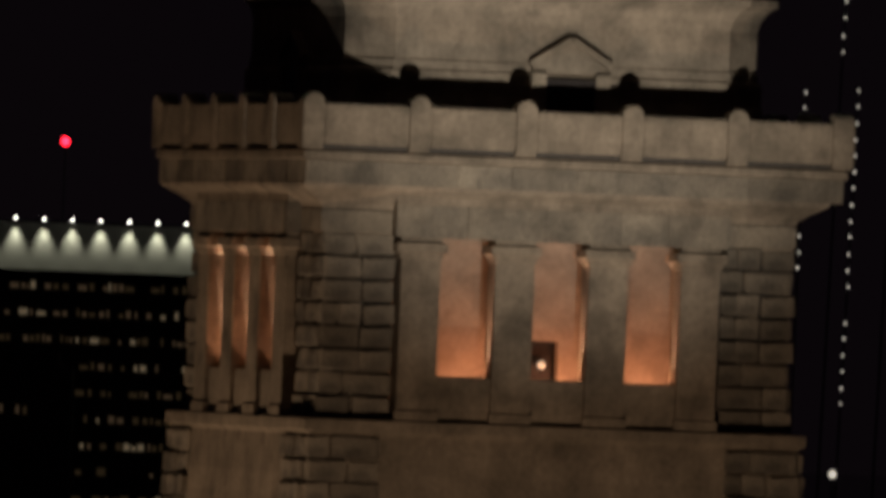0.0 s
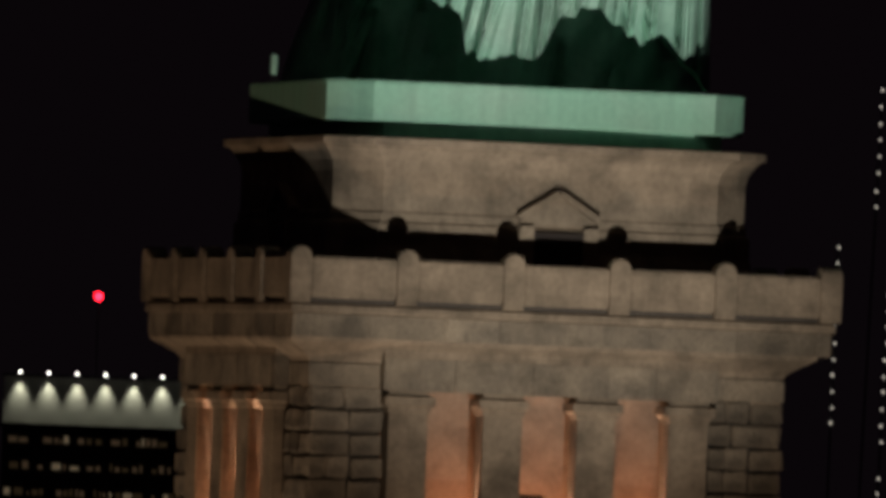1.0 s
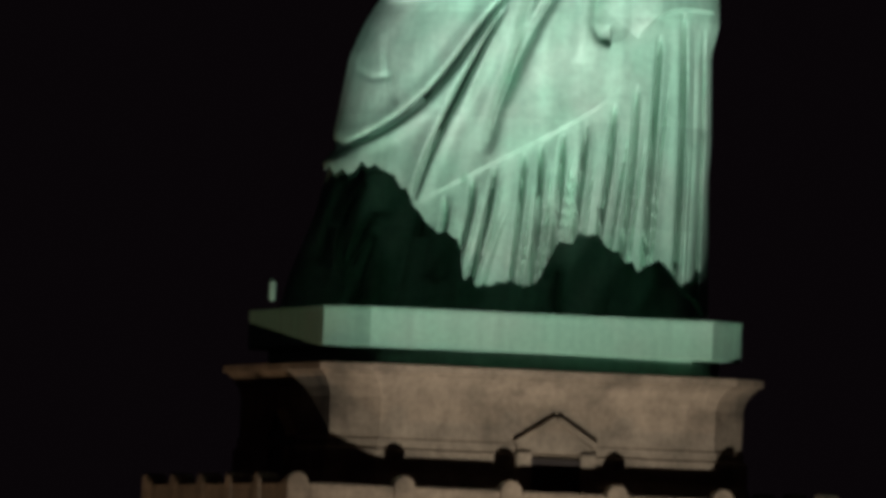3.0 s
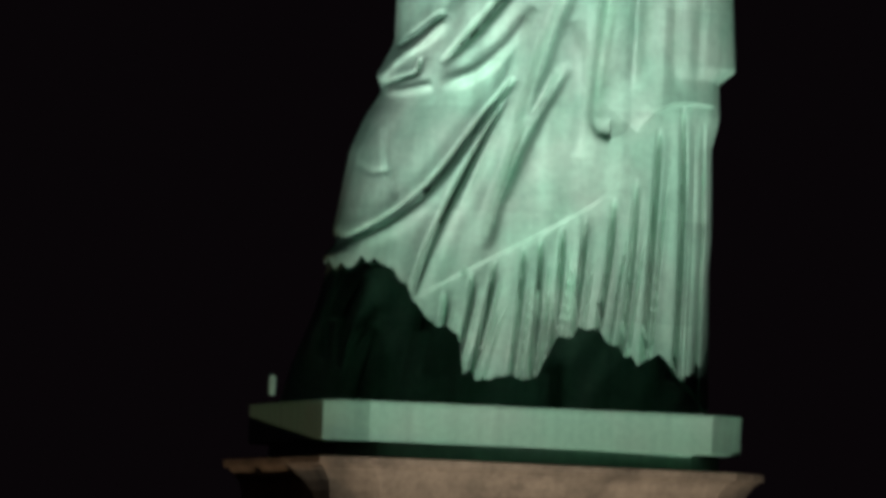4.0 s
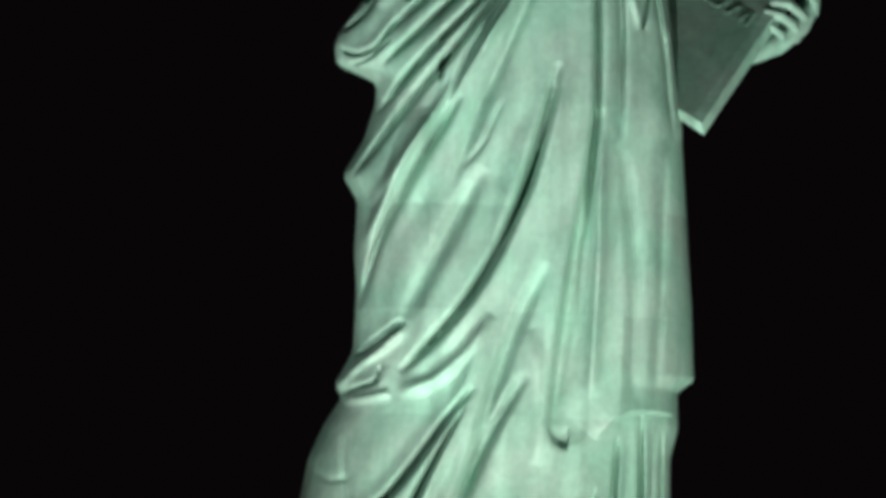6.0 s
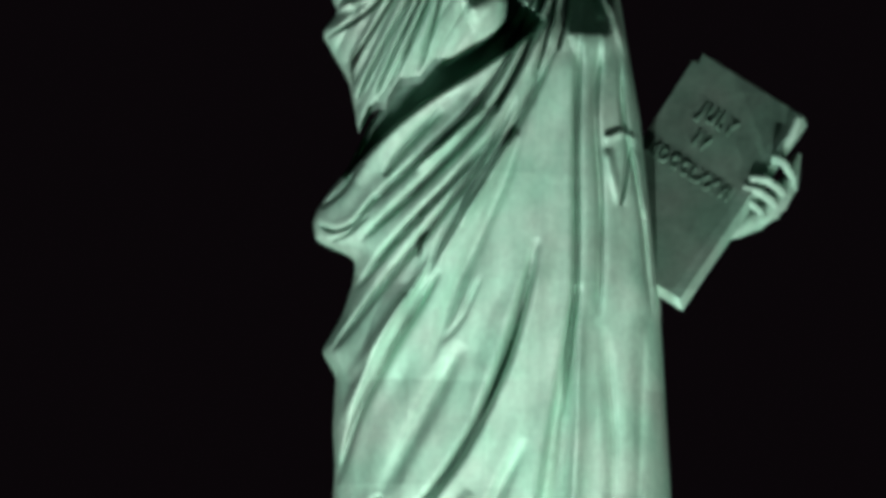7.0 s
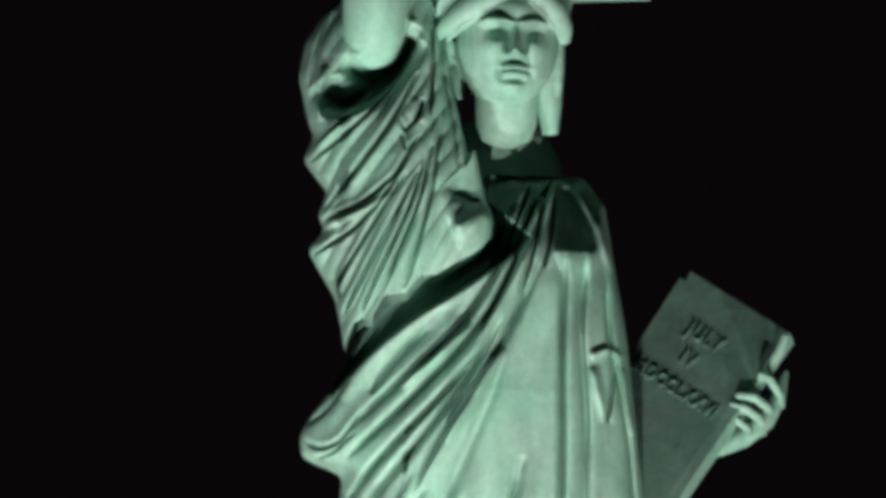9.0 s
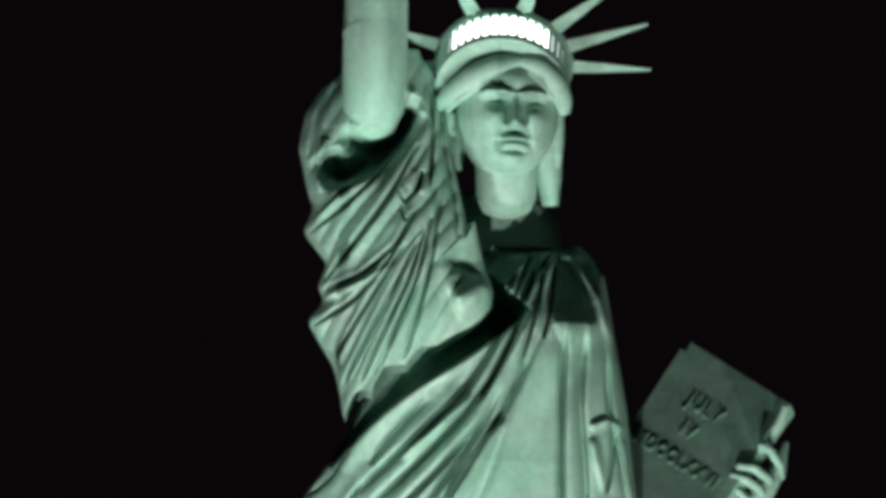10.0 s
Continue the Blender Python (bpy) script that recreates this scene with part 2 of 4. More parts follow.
# parapet: round-topped posts and panels
def post():
    bm = bmesh.new()
    n = 10
    ring = [(-0.31, 40.42), (0.31, 40.42)] + [(0.31 * math.cos(math.pi * i / n), 41.76 + 0.29 * math.sin(math.pi * i / n)) for i in range(n + 1)]
    front, back = ([bm.verts.new((x, y, z)) for x, z in ring] for y in (-8.36, -7.72))
    bm.faces.new(front)
    bm.faces.new(back[::-1])
    for i in range(len(ring)):
        j = (i + 1) % len(ring)
        bm.faces.new((front[i], back[i], back[j], front[j]))
    bmesh.ops.bevel(bm, geom=[e for e in bm.edges if abs(e.verts[0].co.y - e.verts[1].co.y) < 0.01], offset=0.04, segments=2, affect="EDGES", clamp_overlap=True)
    return bm


for q in range(4):
    spin = Matrix.Rotation(-radians(90) * q, 4, "Z")
    for i in range(6):
        s = -8.03 + 3.212 * i
        if i < 5:
            part("parapet_panel", turned(box(s + 0.33, s + 2.9, -8.28, -7.98, 40.56, 41.75, 0.05), q), GRANITE, pedestal)
            part("parapet_footing", turned(box(s + 0.33, s + 2.9, -8.12, -8.02, 40.42, 40.56, 0), q), JOINT, pedestal)
            bm = post()
            bm.transform(spin @ Matrix.Translation((s, 0, 0)))
            part("parapet_post", bm, GRANITE, pedestal)

# upper block
part("upper_block", stack([(6.5, 40.42), (6.5, 41.9), (6.42, 42.2), (6.42, 42.62), (6.42, 42.7), (6.4, 42.84), (6.32, 42.9), (6.32, 43.12), (6.27, 43.2),
                           (6.27, 44.35), (6.33, 44.65), (6.52, 44.96), (6.6, 45.0), (6.6, 45.06), (6.74, 45.1), (6.74, 45.3), (6.6, 45.34)], 1.2), GRANITE, pedestal)
for q in range(4):
    bm = bmesh.new()
    pts = [(-1.16, 42.92), (1.16, 42.92), (1.16, 43.05), (0, 43.86), (-1.16, 43.05)]
    f, b = ([bm.verts.new((x + 0.2, y, z)) for x, z in pts] for y in (-6.42, -6.0))
    bm.faces.new(f), bm.faces.new(b[::-1])
    for i in range(5):
        bm.faces.new((f[i], b[i], b[(i + 1) % 5], f[(i + 1) % 5]))
    part("pediment", turned(bm, q), GRANITE, pedestal)
    for side in (-1, 1):
        bm = box(0, 1.42, -6.6, -6.0, -0.05, 0.13, 0.02)
        bm.transform(Matrix.Translation((0.2, 0, 43.88)) @ Matrix.Scale(side, 4, (1, 0, 0)) @ Matrix.Rotation(radians(32), 4, "Y"))
        part("raking_cornice", turned(bm, q), GRANITE, pedestal)
    for x0, x1 in ((-1.0, -0.55), (0.95, 1.4)):
        part("door_jamb", turned(box(x0, x1, -6.62, -6.1, 40.42, 42.92, 0.02), q), GRANITE, pedestal)
    part("gallery_door", turned(box(-0.55, 0.95, -6.54, -6.3, 40.42, 42.75, 0), q), DARK_DOOR, pedestal)

# uplights on the sills of the loggias, beside the piers
for q in (0, 1):
    for a, b in zip(PIERS, PIERS[1:]):
        fitting = tagged(part("uplight", turned(box(b - 0.78, b - 0.62, -6.72, -6.56, 33.1, 33.3, 0.02), q), STEEL), "small dark uplight on the loggia floor", "lamp", "loggia uplights")
        fitting.matrix_world = TURN
        m = TURN @ Matrix.Rotation(-radians(90) * q, 4, "Z")
        b = b - 0.17 * (q == 0)
        bulb(m @ Vector((b - 0.9, -6.6, 33.5)), 88, (1.0, 0.44, 0.24), 0.06)
# a narrow beam up the side of the pier
        foot, top = (b - 0.66, b - 0.58) if q == 0 else (a + 0.65, a + 0.58)
        spot(m @ Vector((foot, -7.12, 33.99)), m @ Vector((top, -7.12, 36.4)), 800 if q == 0 else 1700, (1.0, 0.60, 0.40), 18, 0.5, 0.03)
bm = bmesh.new()
bmesh.ops.create_icosphere(bm, subdivisions=2, radius=0.13, matrix=Matrix.Translation((0.08, -5.0, 34.4)))
lantern = tagged(part("lantern", bm, WARM_LAMP), "small white lantern lit in the loggia doorway", "lantern")
lantern.matrix_world = TURN

plinth = tagged(new("statue_plinth"), "pale green copper-clad plinth under the statue", "plinth")
plinth.matrix_world = pose(0, 0, 0, 0, 0, 13.2)
part("base_course", stack([(5.75, 45.34), (5.75, 45.8)], 1.1), PATINA_FLAT, plinth)
part("cladding", stack([(6.22, 45.8), (6.27, 45.86), (6.27, 46.88), (6.24, 46.9)], 1.15), PATINA_FLAT, plinth)
part("top_slab", stack([(6.29, 46.9), (6.29, 46.96), (6.2, 47.0)], 1.15), PATINA_FLAT, plinth)
# ---- statue: one mesh of draped shells ----
class Form:
    """Collects the vertices and faces of the one statue mesh."""

    def __init__(self):
        self.v, self.f, self.m, self.n = [], [], [], 0

    def add(self, verts, faces, mat=0):
        self.v.append(np.asarray(verts, float))
        self.f += [tuple(int(i) + self.n for i in q) for q in faces]
        self.m += [mat] * len(faces)
        self.n += len(verts)

    def grid(self, P, wrap=True, mat=0, cap0=False, cap1=False):
        """P: rows x columns x 3."""
        R, C = P.shape[:2]
        i = np.arange(R * C).reshape(R, C)
        j = np.roll(i, -1, 1) if wrap else i[:, 1:]
        a, b = (i, j) if wrap else (i[:, :-1], j)
        q = np.stack([a[:-1], b[:-1], b[1:], a[1:]], -1).reshape(-1, 4)
        faces = q.tolist()
        if cap0:
            faces.append(i[0].tolist()[::-1])
        if cap1:
            faces.append(i[-1].tolist())
        self.add(P.reshape(-1, 3), faces, mat)


def smooth_line(pts, n=14):
    """A smooth curve through a few (x, z) points."""
    p = np.array(pts, float).reshape(-1, 2)
    t = np.concatenate([[0], np.cumsum(np.linalg.norm(np.diff(p, axis=0), axis=1))])
    u = np.linspace(0, t[-1], n)
    q = np.stack([np.interp(u, t, p[:, k]) for k in (0, 1)], 1)
    for _ in range(2):
        q[1:-1] = (q[:-2] + 2 * q[1:-1] + q[2:]) / 4
    return q


class Folds:
    """Fold strokes laid on a shell: each raises or sinks the cloth along a line."""

    def __init__(self):
        self.s = []

    def line(self, pts, depth, width, kind="groove", n=14, ends=(0.25, 0.25)):
        self.s.append((smooth_line(pts, n), depth, width, kind, ends))

    def relief(self, x, z):
        out = np.zeros_like(x)
        for q, depth, width, kind, ends in self.s:
            reach = width * (3.5 if kind != "lap" else 14)
            lo, hi = q.min(0) - reach, q.max(0) + reach
            k = np.nonzero((x > lo[0]) & (x < hi[0]) & (z > lo[1]) & (z < hi[1]))[0]
            if not len(k):
                continue
            X, Z = x[k], z[k]
            best, side, along = np.full(len(k), 1e9), np.zeros(len(k)), np.zeros(len(k))
            N = len(q) - 1
            for i, (a, b) in enumerate(zip(q[:-1], q[1:])):
                d = b - a
                u = np.clip(((X - a[0]) * d[0] + (Z - a[1]) * d[1]) / (d @ d), 0, 1)
                rx, rz = X - a[0] - u * d[0], Z - a[1] - u * d[1]
                r = np.hypot(rx, rz)
                c = r < best
                best[c] = r[c]
                side[c] = np.sign(d[0] * rz - d[1] * rx)[c]
                along[c] = (i + u[c]) / N
            e = (np.clip(along / max(ends[0], 1e-3), 0, 1) if ends[0] > 0 else 1.0) * (np.clip((1 - along) / max(ends[1], 1e-3), 0, 1) if ends[1] > 0 else 1.0)
            e = e * (2 - e)
            s = best * side
            if kind == "groove":
                g = -np.exp(-(best / (0.62 * width)) ** 2) + 0.22 * np.exp(-((s - 1.5 * width) / (1.5 * width)) ** 2) + 0.11 * np.exp(-((s + 1.5 * width) / (1.5 * width)) ** 2)
            elif kind == "slot":
                g = -1 / (1 + np.exp(np.clip((best - width * (0.4 + 0.6 * along)) / 0.045, -40, 40)))
            elif kind == "ramp":  # cloth that slopes in to the left and returns at a sharp edge
                w = width * (0.3 + 0.7 * along)
                g = -(w / width) * (1 - 0.7 * along ** 3) * np.clip((w - s) / (2 * w), 0, 1) / (1 + np.exp(np.clip((-s - w) / 0.05, -40, 40)))
            elif kind == "ridge":
                g = np.exp(-(best / width) ** 2)
            else:  # lap: sharp edge on the line, cloth raised on the left of its run and fading inwards
                g = np.where(s > 0, np.exp(-s / (2.2 * width)), np.exp(-(s / (0.12 * width)) ** 2))
            out[k] += depth * e * g
        return out


CALM = np.linspace(-2.6, 2.6, 41)


def shell(form, left, right, hem, top, depth, middle, folds, rows, cols, square=0.75, back=0.8, extra=None):
    """Cloth hung between two outlines, from an uneven hem to its top. left, right: (x, z) outlines; hem: (x, z); depth: (z, half depth);
    middle: (z, y of the middle)."""
    L, Rr = (np.array(sorted(o, key=lambda p: p[1])) for o in (left, right))
    H = np.array(sorted(hem))
    zs = np.linspace(min(L[0, 1], Rr[0, 1]) - 1, top + 1, 600)
    L, Rr = (np.stack([np.mean([np.interp(zs + k, o[:, 1], o[:, 0]) for k in np.linspace(-0.16, 0.16, 7)], 0), zs], 1) for o in (L, Rr))
    weight = 1 + np.cos(np.pi * CALM / 2.6)
    calm_l, calm_r = (np.average([np.interp(zs + k, o[:, 1], o[:, 0]) for k in CALM], axis=0, weights=weight) for o in (L, Rr))
    Dp, Md = np.array(depth, float), np.array(middle, float)
    nf = int(cols * 0.78)
    phi = np.concatenate([np.linspace(0, np.pi, nf, endpoint=False), np.linspace(np.pi, 2 * np.pi, cols - nf, endpoint=False)])
    v = np.linspace(0, 1, rows)[:, None]
    c = -np.cos(phi)[None, :] * np.ones_like(v)
    x = 0.5 * (L[:, 0].mean() + Rr[:, 0].mean()) + c * 0.5 * (Rr[:, 0].mean() - L[:, 0].mean())
    for _ in range(6):
        h = np.interp(x, H[:, 0], H[:, 1])
        z = h + (top - h) * v
        xl, xr = np.interp(z, L[:, 1], L[:, 0]), np.interp(z, Rr[:, 1], Rr[:, 0])
        # the torn outline of the folds acts near the edge alone; the cloth between keeps a calm one
        sl, sr = np.interp(z, zs, calm_l), np.interp(z, zs, calm_r)
        x = 0.5 * (sl + sr) + 0.5 * (sr - sl) * c + (xl - sl) * np.exp(-(c + 1) / 0.16) + (xr - sr) * np.exp(-(1 - c) / 0.16)
    s = np.sin(phi)[None, :] * np.ones_like(v)
    y = np.interp(z, Md[:, 0], Md[:, 1]) - np.sign(s) * np.abs(s) ** square * np.interp(z, Dp[:, 0], Dp[:, 1]) * np.where(s > 0, 1, back)
    w = np.clip(s, 0, 1) ** 0.4
    f = folds.relief(x.ravel(), z.ravel()).reshape(x.shape)
    if extra is not None:
        f = f + extra(x, z)
    y = y - w * f
    P = np.stack([x, y, z], -1)
    # the cloth turns in under the hem, to show its thickness
    mid = P[0].mean(0)
    inner = P[0] + (mid - P[0]) * np.array([0.04, 0.06, 0]) + np.array([0, 0, 0.5])
    deep = P[0] + (mid - P[0]) * np.array([0.20, 0.25, 0]) + np.array([0, 0, 2.4])
    P = np.concatenate([deep[None], inner[None], P], 0)
    form.grid(P, cap0=True, cap1=True)


def tube(form, pts, radii, sides=14, mat=0, flat=1.0):
    """A bent, tapered limb through 3D points."""
    p = np.array(pts, float)
    t = np.gradient(p, axis=0)
    t /= np.linalg.norm(t, axis=1)[:, None]
    ref = np.array([0, 1.0, 0.02])
    P = []
    for c, d, r in zip(p, t, radii):
        a = np.cross(d, ref)
        a /= np.linalg.norm(a)
        b = np.cross(d, a)
        ang = np.linspace(0, 2 * np.pi, sides, endpoint=False)
        P.append(c + r * (np.cos(ang)[:, None] * a + flat * np.sin(ang)[:, None] * b))
    form.grid(np.array(P), mat=mat, cap0=True, cap1=True)


def ball(form, centre, size, folds=None, rows=24, cols=36, mat=0):
    th = np.linspace(0.02, np.pi - 0.02, rows)[:, None]
    ph = np.linspace(0, 2 * np.pi, cols, endpoint=False)[None, :]
    P = np.stack([np.sin(th) * np.cos(ph), np.sin(th) * np.sin(ph), np.cos(th) * np.ones_like(ph)], -1) * np.array(size) + np.array(centre)
    form.grid(P, mat=mat, cap0=True, cap1=True)


statue_form = Form()

# ---- robe ----
robe = Folds()
# long diagonal folds over the legs
robe.line([(2.40, 65.71), (1.76, 62.86), (0.85, 60.58), (-0.32, 58.62), (-1.92, 56.98)], 0.85, 0.2)
robe.line([(0.27, 56.66), (-0.76, 55.21), (-1.54, 54.02), (-2.49, 52.90), (-3.79, 52.02), (-4.93, 51.65)], 0.9, 0.16)
robe.line([(0.04, 56.07), (-0.88, 54.21), (-1.57, 52.77), (-2.18, 51.34), (-2.52, 50.16)], 0.8, 0.14)
robe.line([(0.77, 58.76), (-0.02, 57.56), (-0.98, 56.70), (-1.96, 56.41)], 0.3, 0.2, "ridge")
robe.line([(0.62, 58.42), (-0.13, 56.23), (-0.56, 54.55), (-1.32, 52.53)], 0.22, 0.2, "ridge")
robe.line([(1.83, 57.13), (0.89, 55.44), (-0.02, 53.41), (-0.45, 51.57)], 0.45, 0.3)
robe.line([(-1.87, 58.32), (-2.51, 57.63), (-3.32, 57.11), (-3.83, 56.50)], 0.32, 0.14, "ridge", ends=(0.3, 0.02))
robe.line([(-2.49, 57.22), (-2.56, 56.72), (-3.05, 56.58), (-3.66, 56.39)], 0.4, 0.10, ends=(0.2, 0.02))
robe.line([(-2.13, 56.40), (-3.12, 56.20), (-3.62, 56.23)], 0.25, 0.14, "ridge")
robe.line([(-3.57, 55.10), (-3.36, 53.78), (-3.08, 52.96)], 0.12, 0.18)
robe.line([(-4.36, 54.08), (-3.85, 53.76), (-3.19, 53.87)], 0.08, 0.18)
robe.line([(-1.81, 58.57), (-2.62, 57.95), (-3.27, 57.51)], 0.5, 0.14)
# apron hem over the lower skirt
robe.line([(-2.47, 50.13), (-0.44, 51.27), (0.86, 51.98), (2.49, 52.88), (3.85, 53.97), (3.92, 55.22)], 0.09, 0.5, "lap", ends=(0.1, 0.4))
# overfold at the right side, with its own hem
robe.line([(3.89, 55.22), (4.52, 55.99), (5.26, 56.20), (6.21, 56.14)], 0.5, 0.4, "lap", ends=(0.5, 0.05))
robe.line([(3.75, 65.0), (3.52, 62.5), (3.33, 60.0), (3.16, 57.5), (3.12, 55.6)], 1.5, 0.60, "ramp", ends=(0.1, 0))
robe.line([(3.68, 64.76), (3.83, 60.77), (3.75, 56.45)], 0.4, 0.18, "ridge")
robe.line([(4.46, 63.79), (4.94, 59.98), (4.91, 56.33)], 0.28, 0.3)
robe.line([(5.63, 63.67), (5.69, 59.85), (5.57, 56.52)], 0.25, 0.25)
robe.line([(0.34, 63.14), (-0.89, 60.59), (-1.81, 58.57)], 0.35, 0.4)
robe.line([(-0.41, 65.27), (-1.65, 63.06), (-2.73, 60.86), (-3.23, 58.84)], 0.6, 0.2)
robe.line([(-1.38, 64.57), (-2.30, 62.70), (-3.14, 60.68)], 0.5, 0.16, "ridge")
robe.line([(2.27, 60.38), (1.36, 58.19), (0.62, 55.67), (0.06, 52.99)], 0.4, 0.35)
robe.line([(1.85, 58.37), (2.34, 56.40), (2.25, 54.40)], 0.2, 0.3, "ridge")
robe.line([(0.84, 65.15), (0.31, 63.80), (-0.24, 63.11)], 0.12, 0.15)
# pleats of the lower skirt
pleat = random.Random(21)
for top_x, top_z, low_x, low_z, depth, width in (
        (5.86, 55.63, 5.87, 48.82, 0.6, 0.10), (5.22, 56.13, 5.24, 48.47, 0.75, 0.12), (4.55, 55.41, 4.27, 48.60, 0.7, 0.13),
        (3.94, 53.89, 3.55, 48.82, 0.5, 0.16), (3.30, 53.29, 2.79, 49.29, 0.55, 0.13), (2.49, 52.68, 2.12, 49.34, 0.5, 0.12),
        (1.84, 52.32, 1.48, 48.82, 0.7, 0.12), (1.19, 51.96, 0.93, 48.14, 0.65, 0.11), (0.71, 51.70, 0.35, 48.03, 0.5, 0.10),
        (-0.11, 51.25, -0.76, 48.90, 0.65, 0.11), (-0.76, 50.89, -1.19, 49.22, 0.5, 0.12), (-1.57, 50.36, -1.78, 49.36, 0.4, 0.14)):
    mid = (0.5 * (top_x + low_x) + pleat.uniform(0.02, 0.2), 0.5 * (top_z + low_z))
    low = (low_x, low_z - 1.2)
    robe.line([(top_x, top_z), mid, low], depth * 0.8, width * 0.85, ends=(0.25, 0))
    robe.line([(top_x + 0.2, top_z - 0.3), (mid[0] + 0.17, mid[1]), (low[0] + 0.16, low[1])], 0.2, 0.09, "ridge", ends=(0.4, 0))
    for k in range(2):
        off, drop = pleat.uniform(0.22, 0.5), pleat.uniform(0.4, 2.2)
        robe.line([(top_x + off, top_z - drop), (mid[0] + off * 0.9, min(mid[1], top_z - drop - 0.4)), (low[0] + off * pleat.uniform(0.6, 1.0), low[1])], pleat.uniform(0.1, 0.24), pleat.uniform(0.045, 0.08), ends=(0.5, 0))
# folds that gather at the shoulder
robe.line([(-2.92, 64.64), (-1.69, 66.18), (-0.09, 67.90), (1.18, 69.45)], 0.7, 0.15)
robe.line([(-3.63, 62.70), (-2.29, 64.49), (-0.54, 66.72), (1.03, 68.95), (1.64, 70.47)], 0.65, 0.17)
robe.line([(-3.02, 61.89), (-1.60, 64.02), (-0.19, 66.07), (0.91, 67.94)], 0.45, 0.16, "ridge")
robe.line([(-2.84, 66.05), (-1.40, 67.36), (0.52, 69.39), (1.46, 70.79), (2.61, 73.34)], 0.7, 0.15)
robe.line([(-2.55, 67.15), (-0.95, 68.70), (0.49, 70.09), (1.58, 71.97), (2.51, 73.83)], 0.6, 0.16)
robe.line([(-2.17, 67.99), (-1.62, 68.85), (-0.50, 70.05)], 0.4, 0.18)
robe.line([(-1.26, 68.19), (-0.14, 69.15), (0.82, 70.10)], 0.4, 0.11, "ridge")
robe.line([(0.13, 66.58), (1.06, 68.28), (1.68, 69.47)], 0.5, 0.16, "ridge")
robe.line([(2.97, 72.68), (2.29, 70.99), (1.52, 69.30), (0.11, 66.91), (-1.43, 63.86)], 0.5, 0.2)
robe.line([(3.42, 72.53), (3.44, 69.03), (3.63, 65.38), (3.41, 61.05)], 0.65, 0.16)
robe.line([(4.06, 72.56), (3.89, 70.22), (4.24, 67.73), (4.29, 64.07)], 0.4, 0.18)
robe.line([(4.66, 71.91), (4.72, 70.25), (5.40, 67.77), (5.87, 64.13)], 0.5, 0.14)
robe.line([(4.26, 69.31), (4.83, 69.62), (5.21, 69.35)], 0.32, 0.12, "ridge", ends=(0.2, 0.2))
robe.line([(4.35, 69.07), (4.58, 68.24), (4.83, 67.42)], 0.26, 0.14, "ridge", ends=(0.2, 0.5))
robe.line([(4.98, 69.26), (4.96, 68.42), (4.83, 67.42)], 0.5, 0.1)
robe.line([(5.26, 69.10), (5.35, 68.11), (5.59, 67.12)], 0.4, 0.09, "ridge")
robe.line([(2.46, 66.33), (1.96, 64.32), (1.45, 62.30), (0.84, 60.92)], 0.35, 0.2)
robe.line([(1.99, 70.15), (1.40, 67.96), (0.19, 64.92), (-0.70, 62.22)], 0.25, 0.3)
robe.line([(3.14, 74.69), (3.83, 74.05), (4.36, 73.24), (4.83, 71.92)], 0.5, 0.14, "ridge")
robe.line([(2.90, 74.52), (2.52, 73.50), (2.06, 72.48)], 0.4, 0.1, "ridge")
robe.line([(2.24, 74.49), (1.79, 72.97), (1.26, 71.79)], 0.35, 0.1, "ridge")

robe.line([(-3.64, 68.20), (-2.64, 69.48), (-1.48, 70.66), (-0.19, 71.57), (1.10, 72.59), (1.74, 73.40)], 3.4, 0.80, "slot", ends=(0.05, 0.1))
robe.line([(-3.21, 67.96), (-2.11, 69.50), (-0.82, 70.55), (0.80, 71.78), (1.76, 72.81)], 0.75, 0.45, "ridge")
robe.line([(3.02, 74.69), (2.31, 73.67), (1.69, 72.48)], 0.5, 0.2, "groove")
robe.line([(3.36, 74.54), (3.68, 73.88), (4.00, 72.89)], 0.6, 0.3, "groove")
robe.line([(3.10, 74.78), (2.73, 73.51), (2.54, 72.01)], 0.5, 0.11, "ridge")
robe.line([(2.93, 74.77), (2.15, 73.49), (1.62, 72.14)], 0.45, 0.1, "ridge")
robe.line([(3.20, 72.03), (3.78, 72.30), (4.37, 72.07)], 0.35, 0.5, "ridge")

robe.line([(2.52, 74.58), (2.32, 73.2), (1.72, 71.51), (1.03, 69.9)], 0.7, 0.12)
robe.line([(2.35, 74.54), (1.83, 73.02), (1.2, 71.91)], 0.8, 0.13)
robe.line([(2.77, 74.47), (2.63, 72.88), (2.15, 71.03)], 0.7, 0.11)
robe.line([(3.02, 74.4), (3.0, 72.9), (2.82, 71.89)], 0.5, 0.1)
robe.line([(2.11, 74.2), (1.49, 73.17), (0.85, 72.32)], 0.5, 0.1)

robe.line([(-4.12, 66.67), (-3.60, 66.31), (-3.00, 66.55), (-2.32, 67.49)], 0.45, 0.1)
robe.line([(-4.05, 67.09), (-3.40, 67.61), (-2.85, 68.47)], 0.6, 0.14)
robe.line([(-3.92, 66.01), (-3.18, 66.26), (-2.54, 66.90)], 0.3, 0.09)

